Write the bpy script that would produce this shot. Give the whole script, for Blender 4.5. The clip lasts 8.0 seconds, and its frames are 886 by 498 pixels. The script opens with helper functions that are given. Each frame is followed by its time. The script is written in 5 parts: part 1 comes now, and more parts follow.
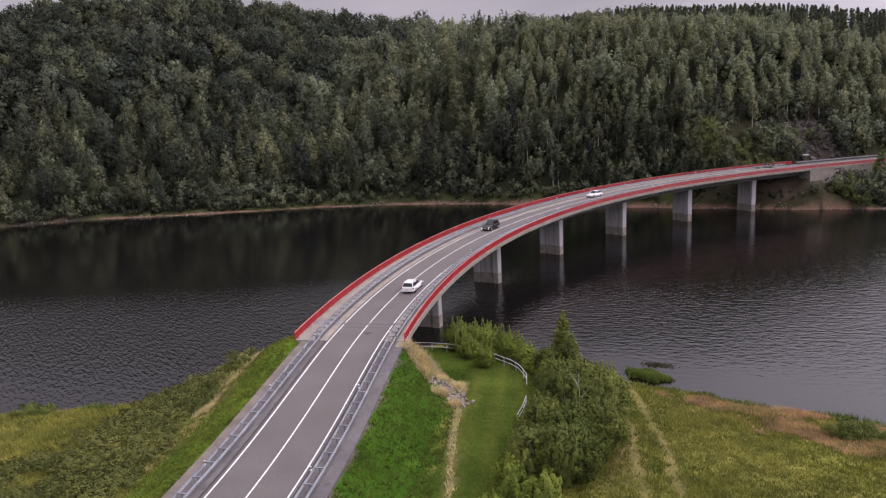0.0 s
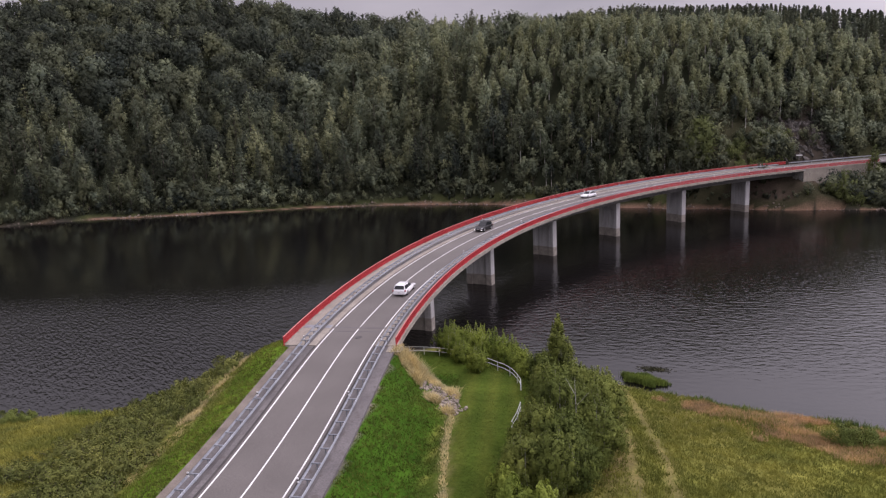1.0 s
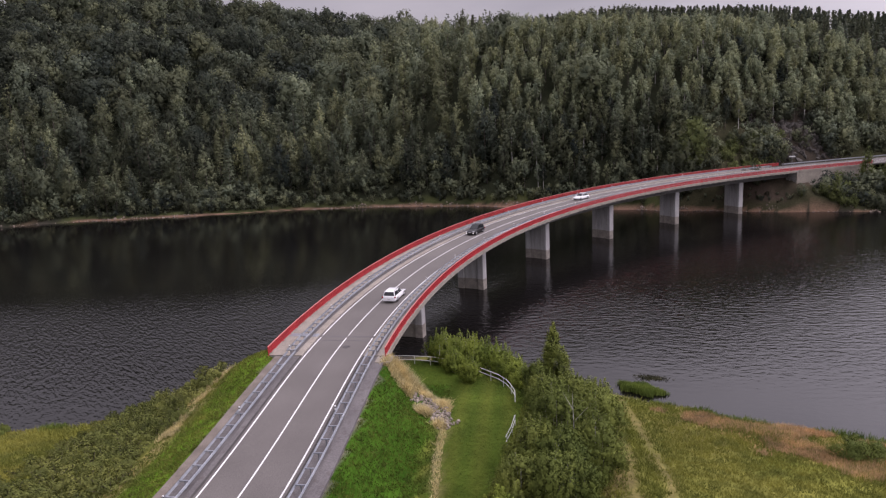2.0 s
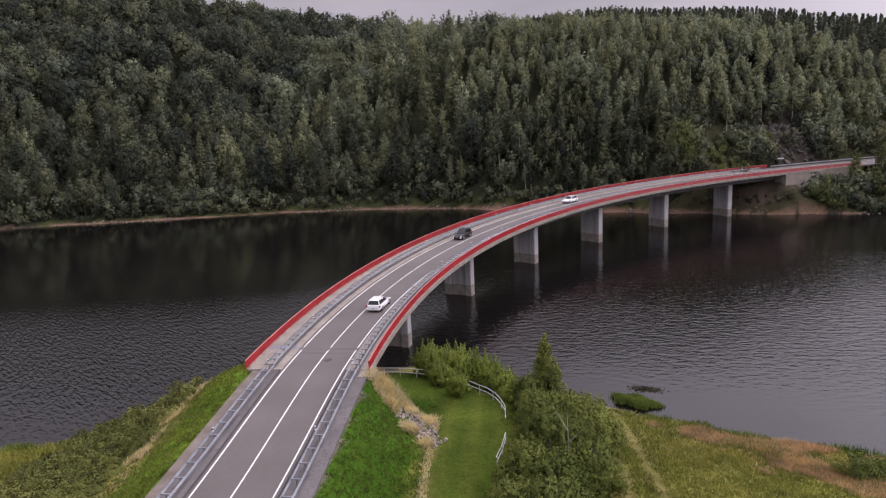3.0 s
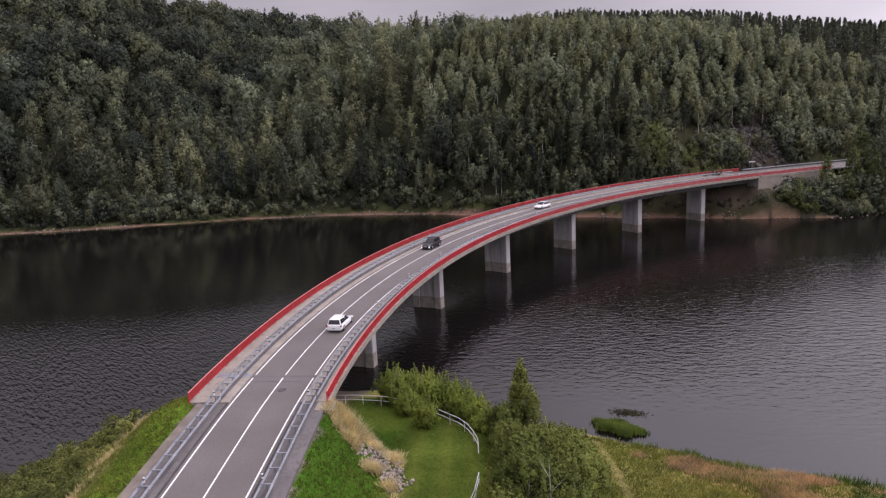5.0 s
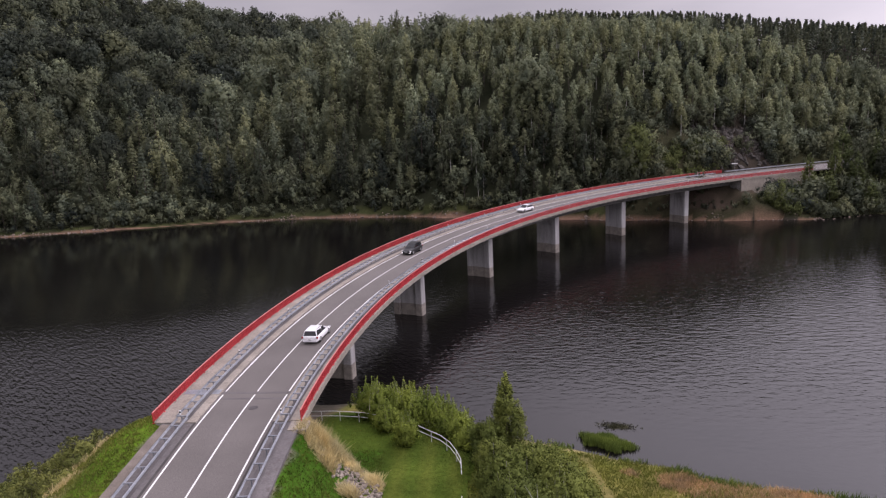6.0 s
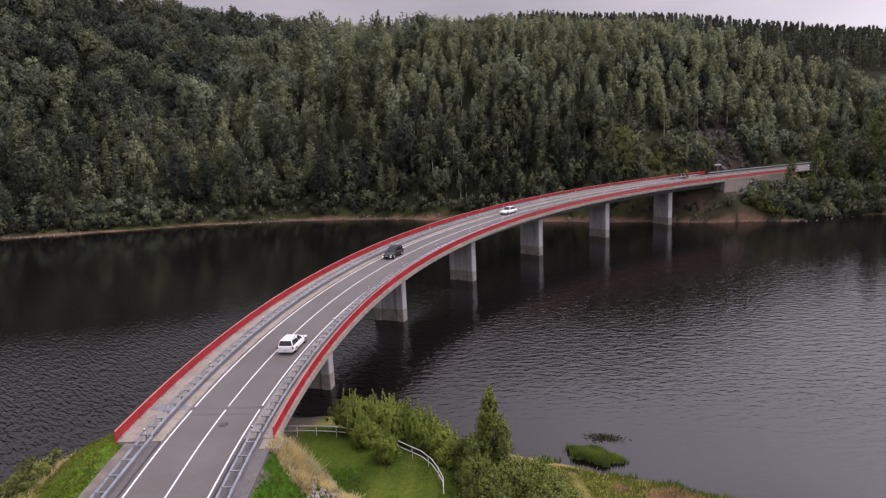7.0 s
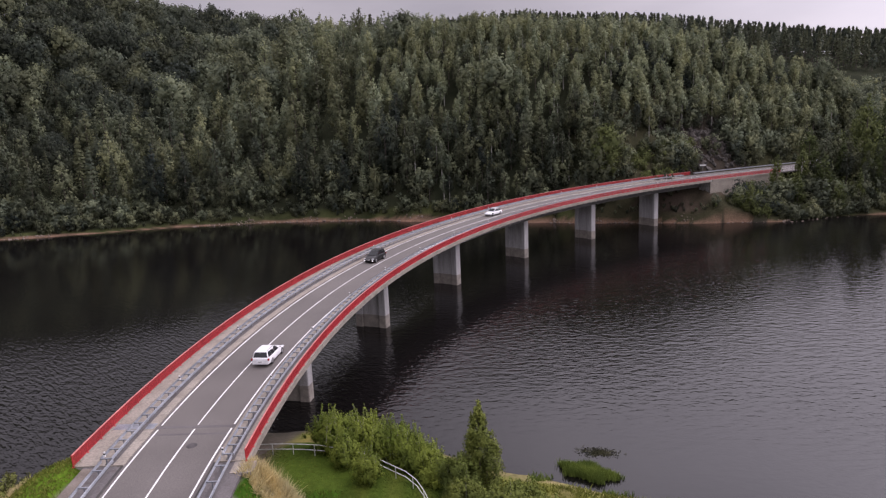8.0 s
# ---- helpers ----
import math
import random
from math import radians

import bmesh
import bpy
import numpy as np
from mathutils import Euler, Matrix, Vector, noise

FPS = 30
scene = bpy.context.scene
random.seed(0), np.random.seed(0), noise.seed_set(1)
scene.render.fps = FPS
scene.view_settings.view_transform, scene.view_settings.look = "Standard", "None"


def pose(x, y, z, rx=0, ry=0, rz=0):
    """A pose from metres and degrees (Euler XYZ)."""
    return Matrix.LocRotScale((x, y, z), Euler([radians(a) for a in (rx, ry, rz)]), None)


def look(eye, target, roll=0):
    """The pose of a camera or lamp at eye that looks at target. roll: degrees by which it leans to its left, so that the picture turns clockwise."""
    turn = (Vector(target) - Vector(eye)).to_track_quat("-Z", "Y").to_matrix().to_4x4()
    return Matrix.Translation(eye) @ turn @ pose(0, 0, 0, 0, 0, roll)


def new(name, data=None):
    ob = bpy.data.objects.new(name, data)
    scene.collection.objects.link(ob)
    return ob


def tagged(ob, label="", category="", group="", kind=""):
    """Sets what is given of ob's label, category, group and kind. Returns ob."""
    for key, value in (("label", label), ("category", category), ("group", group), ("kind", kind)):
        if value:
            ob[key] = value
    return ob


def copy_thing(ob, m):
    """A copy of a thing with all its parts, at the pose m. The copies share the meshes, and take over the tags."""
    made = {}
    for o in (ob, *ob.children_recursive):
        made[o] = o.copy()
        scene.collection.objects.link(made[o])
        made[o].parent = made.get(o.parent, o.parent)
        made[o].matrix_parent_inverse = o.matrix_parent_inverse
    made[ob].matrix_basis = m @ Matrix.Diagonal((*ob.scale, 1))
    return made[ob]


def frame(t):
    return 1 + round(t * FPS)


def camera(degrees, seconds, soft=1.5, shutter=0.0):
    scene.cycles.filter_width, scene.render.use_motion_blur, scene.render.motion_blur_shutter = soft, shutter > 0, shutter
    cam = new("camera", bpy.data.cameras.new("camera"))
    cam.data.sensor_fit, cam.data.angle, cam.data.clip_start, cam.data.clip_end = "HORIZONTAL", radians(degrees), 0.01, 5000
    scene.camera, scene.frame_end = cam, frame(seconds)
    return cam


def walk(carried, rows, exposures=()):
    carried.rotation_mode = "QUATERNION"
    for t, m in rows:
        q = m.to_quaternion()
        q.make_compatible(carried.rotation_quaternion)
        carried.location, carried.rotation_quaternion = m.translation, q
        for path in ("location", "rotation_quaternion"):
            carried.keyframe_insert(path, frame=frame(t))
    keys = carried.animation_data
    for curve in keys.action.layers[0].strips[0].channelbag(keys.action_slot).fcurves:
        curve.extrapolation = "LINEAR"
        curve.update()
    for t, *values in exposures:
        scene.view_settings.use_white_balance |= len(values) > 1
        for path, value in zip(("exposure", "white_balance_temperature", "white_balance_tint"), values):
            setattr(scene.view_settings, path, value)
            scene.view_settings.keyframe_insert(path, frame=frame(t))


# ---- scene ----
cam = camera(66.2, 8.0, soft=1.25)
PATH = [
    (0, (25.183, -64.641, 31.831), (24.599, -62.77, 31.431), -3.0),
    (0.5, (25.021, -64.027, 31.738), (24.448, -62.154, 31.338), -2.9),
    (1, (24.727, -63.04, 31.749), (24.164, -61.163, 31.348), -2.9),
    (2.5, (23.567, -58.912, 31.808), (23.047, -57.023, 31.408), -2.8),
    (3, (23.177, -57.302, 31.824), (22.677, -55.407, 31.425), -2.8),
    (3.5, (22.909, -55.789, 31.788), (22.428, -53.889, 31.391), -2.8),
    (4, (22.611, -54.042, 31.765), (22.15, -52.137, 31.369), -2.8),
    (4.5, (22.385, -52.607, 31.8), (21.945, -50.696, 31.404), -2.8),
    (6, (21.637, -47.991, 31.936), (21.273, -46.065, 31.54), -2.7),
    (6.5, (21.607, -46.676, 31.91), (21.266, -44.746, 31.515), -2.7),
    (7, (21.308, -45.18, 31.858), (20.994, -43.245, 31.462), -2.6),
    (7.5, (20.934, -43.337, 31.734), (20.648, -41.397, 31.338), -2.5),
    (8, (20.559, -41.632, 31.603), (20.296, -39.69, 31.206), -2.5),
]
walk(cam, [(t, look(e, a, r)) for t, e, a, r in PATH], [(0, -0.90, 6500, 30)])

# ---------------------------------------------------------------- light
SUN_DIR = Vector((0.80, 0.26, 0.80)).normalized()
world = bpy.data.worlds.new("overcast_sky")
scene.world = world
world.use_nodes = True
wn, wl = world.node_tree.nodes, world.node_tree.links
wn.clear()
w_out = wn.new("ShaderNodeOutputWorld")
w_bg = wn.new("ShaderNodeBackground")
w_sky = wn.new("ShaderNodeTexSky")
w_sky.sky_type = "NISHITA"
w_sky.sun_disc = False
w_sky.sun_elevation = math.asin(SUN_DIR.z)
w_sky.sun_rotation = math.atan2(SUN_DIR.x, SUN_DIR.y)
w_dim = wn.new("ShaderNodeVectorMath")
w_dim.operation = "SCALE"
w_dim.inputs["Scale"].default_value = 0.09
w_co = wn.new("ShaderNodeTexCoord")
w_map = wn.new("ShaderNodeMapping")
w_map.inputs["Scale"].default_value = (1.0, 1.0, 3.5)
w_noise = wn.new("ShaderNodeTexNoise")
w_noise.inputs["Scale"].default_value = 4.0
w_noise.inputs["Detail"].default_value = 6
w_ramp = wn.new("ShaderNodeValToRGB")
w_ramp.color_ramp.elements[0].position, w_ramp.color_ramp.elements[0].color = 0.30, (0.645, 0.668, 0.700, 1)
w_ramp.color_ramp.elements[1].position, w_ramp.color_ramp.elements[1].color = 0.70, (0.82, 0.84, 0.86, 1)
w_mix = wn.new("ShaderNodeMix")
w_mix.data_type = "RGBA"
w_mix.inputs["Factor"].default_value = 0.90
wl.new(w_sky.outputs["Color"], w_dim.inputs[0])
wl.new(w_co.outputs["Generated"], w_map.inputs["Vector"])
wl.new(w_map.outputs["Vector"], w_noise.inputs["Vector"])
wl.new(w_noise.outputs["Fac"], w_ramp.inputs["Fac"])
wl.new(w_dim.outputs["Vector"], w_mix.inputs["A"])
w_sep = wn.new("ShaderNodeSeparateXYZ")
wl.new(w_co.outputs["Generated"], w_sep.inputs["Vector"])
w_up = wn.new("ShaderNodeMapRange")
w_up.interpolation_type = "SMOOTHSTEP"
w_up.inputs["From Min"].default_value, w_up.inputs["From Max"].default_value = 0.24, 0.50
w_up.inputs["To Min"].default_value, w_up.inputs["To Max"].default_value = 2.05, 4.5
wl.new(w_sep.outputs["Z"], w_up.inputs["Value"])
w_glow = wn.new("ShaderNodeVectorMath")
w_glow.operation = "SCALE"
wl.new(w_ramp.outputs["Color"], w_glow.inputs[0])
# the cloud is brighter round the veiled sun
w_dot = wn.new("ShaderNodeVectorMath")
w_dot.operation = "DOT_PRODUCT"
w_dot.inputs[1].default_value = SUN_DIR
wl.new(w_co.outputs["Generated"], w_dot.inputs[0])
w_near = wn.new("ShaderNodeMapRange")
w_near.interpolation_type = "SMOOTHSTEP"
w_near.inputs["From Min"].default_value, w_near.inputs["From Max"].default_value = 0.25, 1.0
w_near.inputs["To Min"].default_value, w_near.inputs["To Max"].default_value = 0.84, 2.85
wl.new(w_dot.outputs["Value"], w_near.inputs["Value"])
w_both = wn.new("ShaderNodeMath")
w_both.operation = "MULTIPLY"
wl.new(w_up.outputs["Result"], w_both.inputs[0])
wl.new(w_near.outputs["Result"], w_both.inputs[1])
wl.new(w_both.outputs["Value"], w_glow.inputs["Scale"])
wl.new(w_glow.outputs["Vector"], w_mix.inputs["B"])
wl.new(w_mix.outputs["Result"], w_bg.inputs["Color"])
wl.new(w_bg.outputs["Background"], w_out.inputs["Surface"])
w_bg.inputs["Strength"].default_value = 0.68

sun_data = bpy.data.lights.new("sun", "SUN")
sun_data.energy, sun_data.angle, sun_data.color = 0.6, radians(14), (1.0, 0.95, 0.88)
sun = new("sun", sun_data)
sun.matrix_world = look(SUN_DIR * 100, (0, 0, 0))


# ---------------------------------------------------------------- materials
def shader(name):
    m = bpy.data.materials.new(name)
    m.use_nodes = True
    n, l = m.node_tree.nodes, m.node_tree.links
    return m, n, l, n["Principled BSDF"]


def noise_at(n, l, scale, detail=4.0, stretch=(1, 1, 1), turn=0.0):
    co = n.new("ShaderNodeNewGeometry")
    mp = n.new("ShaderNodeMapping")
    mp.vector_type = "TEXTURE"
    mp.inputs["Scale"].default_value = tuple(1 / q for q in stretch)
    mp.inputs["Rotation"].default_value = (0, 0, turn)
    tx = n.new("ShaderNodeTexNoise")
    tx.inputs["Scale"].default_value = scale
    tx.inputs["Detail"].default_value = detail
    l.new(co.outputs["Position"], mp.inputs["Vector"])
    l.new(mp.outputs["Vector"], tx.inputs["Vector"])
    return tx.outputs["Fac"]


def ramp(n, l, fac, c0, c1, p0=0.3, p1=0.7):
    r = n.new("ShaderNodeValToRGB")
    r.color_ramp.elements[0].position, r.color_ramp.elements[0].color = p0, (*c0, 1)
    r.color_ramp.elements[1].position, r.color_ramp.elements[1].color = p1, (*c1, 1)
    l.new(fac, r.inputs["Fac"])
    return r.outputs["Color"]


def mix(n, l, a, b, fac=0.5, how="MIX"):
    x = n.new("ShaderNodeMix")
    x.data_type, x.blend_type = "RGBA", how
    for key, v in (("Factor", fac), ("A", a), ("B", b)):
        if isinstance(v, (int, float)):
            x.inputs[key].default_value = v
        elif isinstance(v, tuple):
            x.inputs[key].default_value = (*v, 1)
        else:
            l.new(v, x.inputs[key])
    return x.outputs["Result"]


def bump(n, l, bsdf, height, strength, distance):
    b = n.new("ShaderNodeBump")
    b.inputs["Strength"].default_value, b.inputs["Distance"].default_value = strength, distance
    l.new(height, b.inputs["Height"])
    l.new(b.outputs["Normal"], bsdf.inputs["Normal"])


def plain(name, c0, c1, rough=0.7, metal=0.0, big=0.25, fine=9.0, rise=0.25, depth=0.01, wear=None):
    """A surface with broad stains and fine grain, between two colours."""
    m, n, l, b = shader(name)
    col = ramp(n, l, noise_at(n, l, big, 5), c0, c1)
    grain = noise_at(n, l, fine, 6)
    col = mix(n, l, col, ramp(n, l, grain, (0.72, 0.72, 0.72), (1.2, 1.2, 1.2)), 1.0, "MULTIPLY")
    if wear:
        spots = ramp(n, l, noise_at(n, l, 1.7, 8), (0, 0, 0), (1, 1, 1), 0.56, 0.68)
        col = mix(n, l, col, wear, spots)
    l.new(col, b.inputs["Base Color"])
    b.inputs["Roughness"].default_value, b.inputs["Metallic"].default_value = rough, metal
    if rise:
        bump(n, l, b, grain, rise, depth)
    return m


ASPHALT = plain("asphalt", (0.098, 0.087, 0.080), (0.126, 0.112, 0.104), 0.85, big=0.18, fine=14, rise=0.2)
ASPHALT_PATCH = plain("asphalt_patch", (0.07, 0.062, 0.062), (0.12, 0.11, 0.108), 0.85, big=0.5, fine=14)
GROOVE = plain("dirty_groove", (0.030, 0.027, 0.025), (0.060, 0.054, 0.050), 0.9, big=0.6, fine=12)
GRAVEL = plain("brown_gravel", (0.120, 0.098, 0.080), (0.200, 0.168, 0.140), 0.95, big=0.7, fine=11, rise=0.5, depth=0.02)
PATH_ASPHALT = plain("path_asphalt", (0.100, 0.090, 0.090), (0.142, 0.129, 0.127), 0.9, big=0.4, fine=7, wear=(0.088, 0.075, 0.07))
PALE_CONCRETE = plain("pale_concrete", (0.215, 0.187, 0.154), (0.298, 0.264, 0.222), 0.85, big=0.5, fine=6, wear=(0.19, 0.165, 0.135))
STAINED_CONCRETE = plain("stained_concrete", (0.24, 0.23, 0.21), (0.40, 0.385, 0.37), 0.85, big=0.35, fine=3, wear=(0.19, 0.18, 0.16))
# weathered girder concrete, its colour lowered further for the shade beneath the deck
SHADED_GIRDER_CONCRETE = plain("shaded_girder_concrete", (0.11, 0.105, 0.10), (0.17, 0.163, 0.155), 0.85, big=0.3, fine=3)
PAINT = plain("road_paint", (0.62, 0.61, 0.60), (0.82, 0.81, 0.80), 0.6, big=1.5, fine=20, rise=0.1)
RED = plain("red_paint", (0.36, 0.022, 0.028), (0.47, 0.034, 0.040), 0.5, big=0.4, fine=5, rise=0.05)
RED_PALE = plain("weathered_red_paint", (0.45, 0.13, 0.12), (0.52, 0.17, 0.15), 0.55, big=0.4, fine=5, rise=0.05)
ZINC = plain("galvanised_steel", (0.20, 0.215, 0.24), (0.31, 0.325, 0.35), 0.5, 0.5, big=0.8, fine=8, rise=0.05)
STEEL_DARK = plain("dark_joint_steel", (0.045, 0.04, 0.04), (0.09, 0.08, 0.08), 0.6, 0.3, big=2, fine=12)
WHITE_PLASTIC = plain("white_plastic", (0.72, 0.72, 0.72), (0.82, 0.82, 0.82), 0.45, big=2, fine=20, rise=0)
BLACK_PLASTIC = plain("black_plastic", (0.015, 0.015, 0.016), (0.03, 0.03, 0.03), 0.5, big=2, fine=20, rise=0)
FENCE_WHITE = plain("grey_white_pipe", (0.50, 0.50, 0.50), (0.66, 0.66, 0.65), 0.5, 0.2, big=1.2, fine=10, rise=0)
STONE = plain("quarry_stone", (0.15, 0.125, 0.10), (0.33, 0.28, 0.235), 0.9, big=1.5, fine=6, rise=0.5, depth=0.04)
ROCK_FACE = plain("rock_face", (0.030, 0.027, 0.024), (0.095, 0.083, 0.074), 0.9, big=0.6, fine=2, rise=0.6, depth=0.2)
BARK = plain("bark", (0.06, 0.05, 0.04), (0.13, 0.11, 0.09), 0.95, big=1.5, fine=9, rise=0.4)
BIRCH_BARK = plain("birch_bark", (0.30, 0.29, 0.27), (0.55, 0.53, 0.50), 0.8, big=2.5, fine=7, rise=0.2, wear=(0.10, 0.09, 0.08))
CAR_WHITE = plain("white_car_paint", (0.70, 0.70, 0.71), (0.76, 0.76, 0.77), 0.22, big=0.6, fine=30, rise=0)
CAR_BLACK = plain("black_car_paint", (0.006, 0.006, 0.007), (0.010, 0.010, 0.011), 0.30, big=0.6, fine=30, rise=0)
CAR_GLASS = plain("dark_car_glass", (0.012, 0.014, 0.016), (0.02, 0.022, 0.025), 0.06, big=1, fine=30, rise=0)
TYRE = plain("tyre_rubber", (0.012, 0.012, 0.012), (0.025, 0.025, 0.025), 0.85, big=3, fine=30, rise=0)
RIM = plain("alloy_rim", (0.38, 0.38, 0.40), (0.50, 0.50, 0.52), 0.35, 0.8, big=3, fine=30, rise=0)
TAIL_RED = plain("tail_lamp_red", (0.25, 0.01, 0.012), (0.32, 0.015, 0.015), 0.2, big=3, fine=30, rise=0)
LAMP_CLEAR = plain("headlamp_clear", (0.60, 0.61, 0.63), (0.72, 0.73, 0.75), 0.12, big=3, fine=30, rise=0)


CAR_BLACK.node_tree.nodes["Principled BSDF"].inputs["Specular IOR Level"].default_value = 0.3
LAMP_LIT = plain("lit_lamp", (0.8, 0.8, 0.8), (0.9, 0.9, 0.9), 0.2, big=3, fine=30, rise=0)
LAMP_LIT.node_tree.nodes["Principled BSDF"].inputs["Emission Color"].default_value = (1.0, 0.97, 0.92, 1)
LAMP_LIT.node_tree.nodes["Principled BSDF"].inputs["Emission Strength"].default_value = 4.0
SHORE_STONE = plain("shore_stone", (0.10, 0.08, 0.065), (0.26, 0.20, 0.165), 0.9, big=1.5, fine=6, rise=0.5, depth=0.04)


def leaves(name, dark, light, gloss=0.55, clump_size=0.55, thin=0.22, cool=(1, 1, 1), warm=(1, 1, 1), own=0.45):
    """Foliage: a tint for each plant, a second one for each clump, and light that comes through the leaf."""
    m, n, l, b = shader(name)
    at = n.new("ShaderNodeAttribute")
    at.attribute_name = "tint"
    info = n.new("ShaderNodeObjectInfo")
    add = n.new("ShaderNodeMath")
    add.operation = "ADD"
    l.new(at.outputs["Fac"], add.inputs[0])
    half = n.new("ShaderNodeMath")
    half.operation = "MULTIPLY"
    half.inputs[1].default_value = own
    l.new(info.outputs["Random"], half.inputs[0])
    l.new(half.outputs["Value"], add.inputs[1])
    col = ramp(n, l, add.outputs["Value"], dark, light, 0.0, 1.0)
    many = n.new("ShaderNodeMath")
    many.operation = "MULTIPLY"
    many.inputs[1].default_value = 41.7
    l.new(add.outputs["Value"], many.inputs[0])
    own_hue = n.new("ShaderNodeMath")
    own_hue.operation = "FRACT"
    l.new(many.outputs["Value"], own_hue.inputs[0])
    col = mix(n, l, col, ramp(n, l, own_hue.outputs["Value"], cool, warm, 0.1, 0.9), 1.0, "MULTIPLY")
    clump = ramp(n, l, noise_at(n, l, clump_size, 5), (0.66, 0.70, 0.72), (1.32, 1.26, 1.10))
    col = mix(n, l, col, clump, 1.0, "MULTIPLY")
    l.new(col, b.inputs["Base Color"])
    b.inputs["Roughness"].default_value = gloss
    b.inputs["Specular IOR Level"].default_value = 0.05
    tr = n.new("ShaderNodeBsdfTranslucent")
    l.new(col, tr.inputs["Color"])
    ms = n.new("ShaderNodeMixShader")
    ms.inputs["Fac"].default_value = thin
    l.new(b.outputs["BSDF"], ms.inputs[1])
    l.new(tr.outputs["BSDF"], ms.inputs[2])
    l.new(ms.outputs["Shader"], n["Material Output"].inputs["Surface"])
    return m


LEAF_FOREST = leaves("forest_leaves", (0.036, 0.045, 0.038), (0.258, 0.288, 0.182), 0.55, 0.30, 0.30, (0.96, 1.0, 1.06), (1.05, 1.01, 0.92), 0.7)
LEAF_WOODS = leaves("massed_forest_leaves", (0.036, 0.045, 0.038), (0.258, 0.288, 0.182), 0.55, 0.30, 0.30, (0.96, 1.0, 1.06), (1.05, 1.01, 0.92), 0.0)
LEAF_NEAR = leaves("shrub_leaves", (0.085, 0.112, 0.030), (0.255, 0.285, 0.075))
LEAF_BUSH = leaves("bush_leaves", (0.060, 0.080, 0.034), (0.195, 0.220, 0.085), 0.55, 0.4, 0.30)
LEAF_SCRUB = leaves("scrub_leaves", (0.098, 0.116, 0.034), (0.245, 0.25, 0.078))
LEAF_WILLOW = leaves("willow_leaves", (0.125, 0.170, 0.032), (0.27, 0.32, 0.07))
GRASS_BLADE = leaves("grass_blades", (0.046, 0.084, 0.014), (0.285, 0.268, 0.070), own=0.0)
DRY_GRASS = leaves("dry_grass", (0.42, 0.35, 0.185), (0.68, 0.58, 0.34), 0.8)
REED = leaves("reeds", (0.055, 0.10, 0.02), (0.14, 0.19, 0.045))


def ground_material():
    m, n, l, b = shader("ground_cover")
    at = n.new("ShaderNodeAttribute")
    at.attribute_name = "cover"
    broad = ramp(n, l, noise_at(n, l, 0.22, 6), (0.62, 0.66, 0.62), (1.32, 1.26, 1.25))
    fine = noise_at(n, l, 2.6, 8)
    tiny = ramp(n, l, fine, (0.76, 0.78, 0.74), (1.24, 1.20, 1.22))
    col = mix(n, l, at.outputs["Color"], broad, 1.0, "MULTIPLY")
    col = mix(n, l, col, tiny, 1.0, "MULTIPLY")
    l.new(col, b.inputs["Base Color"])
    b.inputs["Roughness"].default_value = 1.0
    b.inputs["Specular IOR Level"].default_value = 0.05
    bump(n, l, b, fine, 0.8, 0.15)
    return m


GROUND = ground_material()


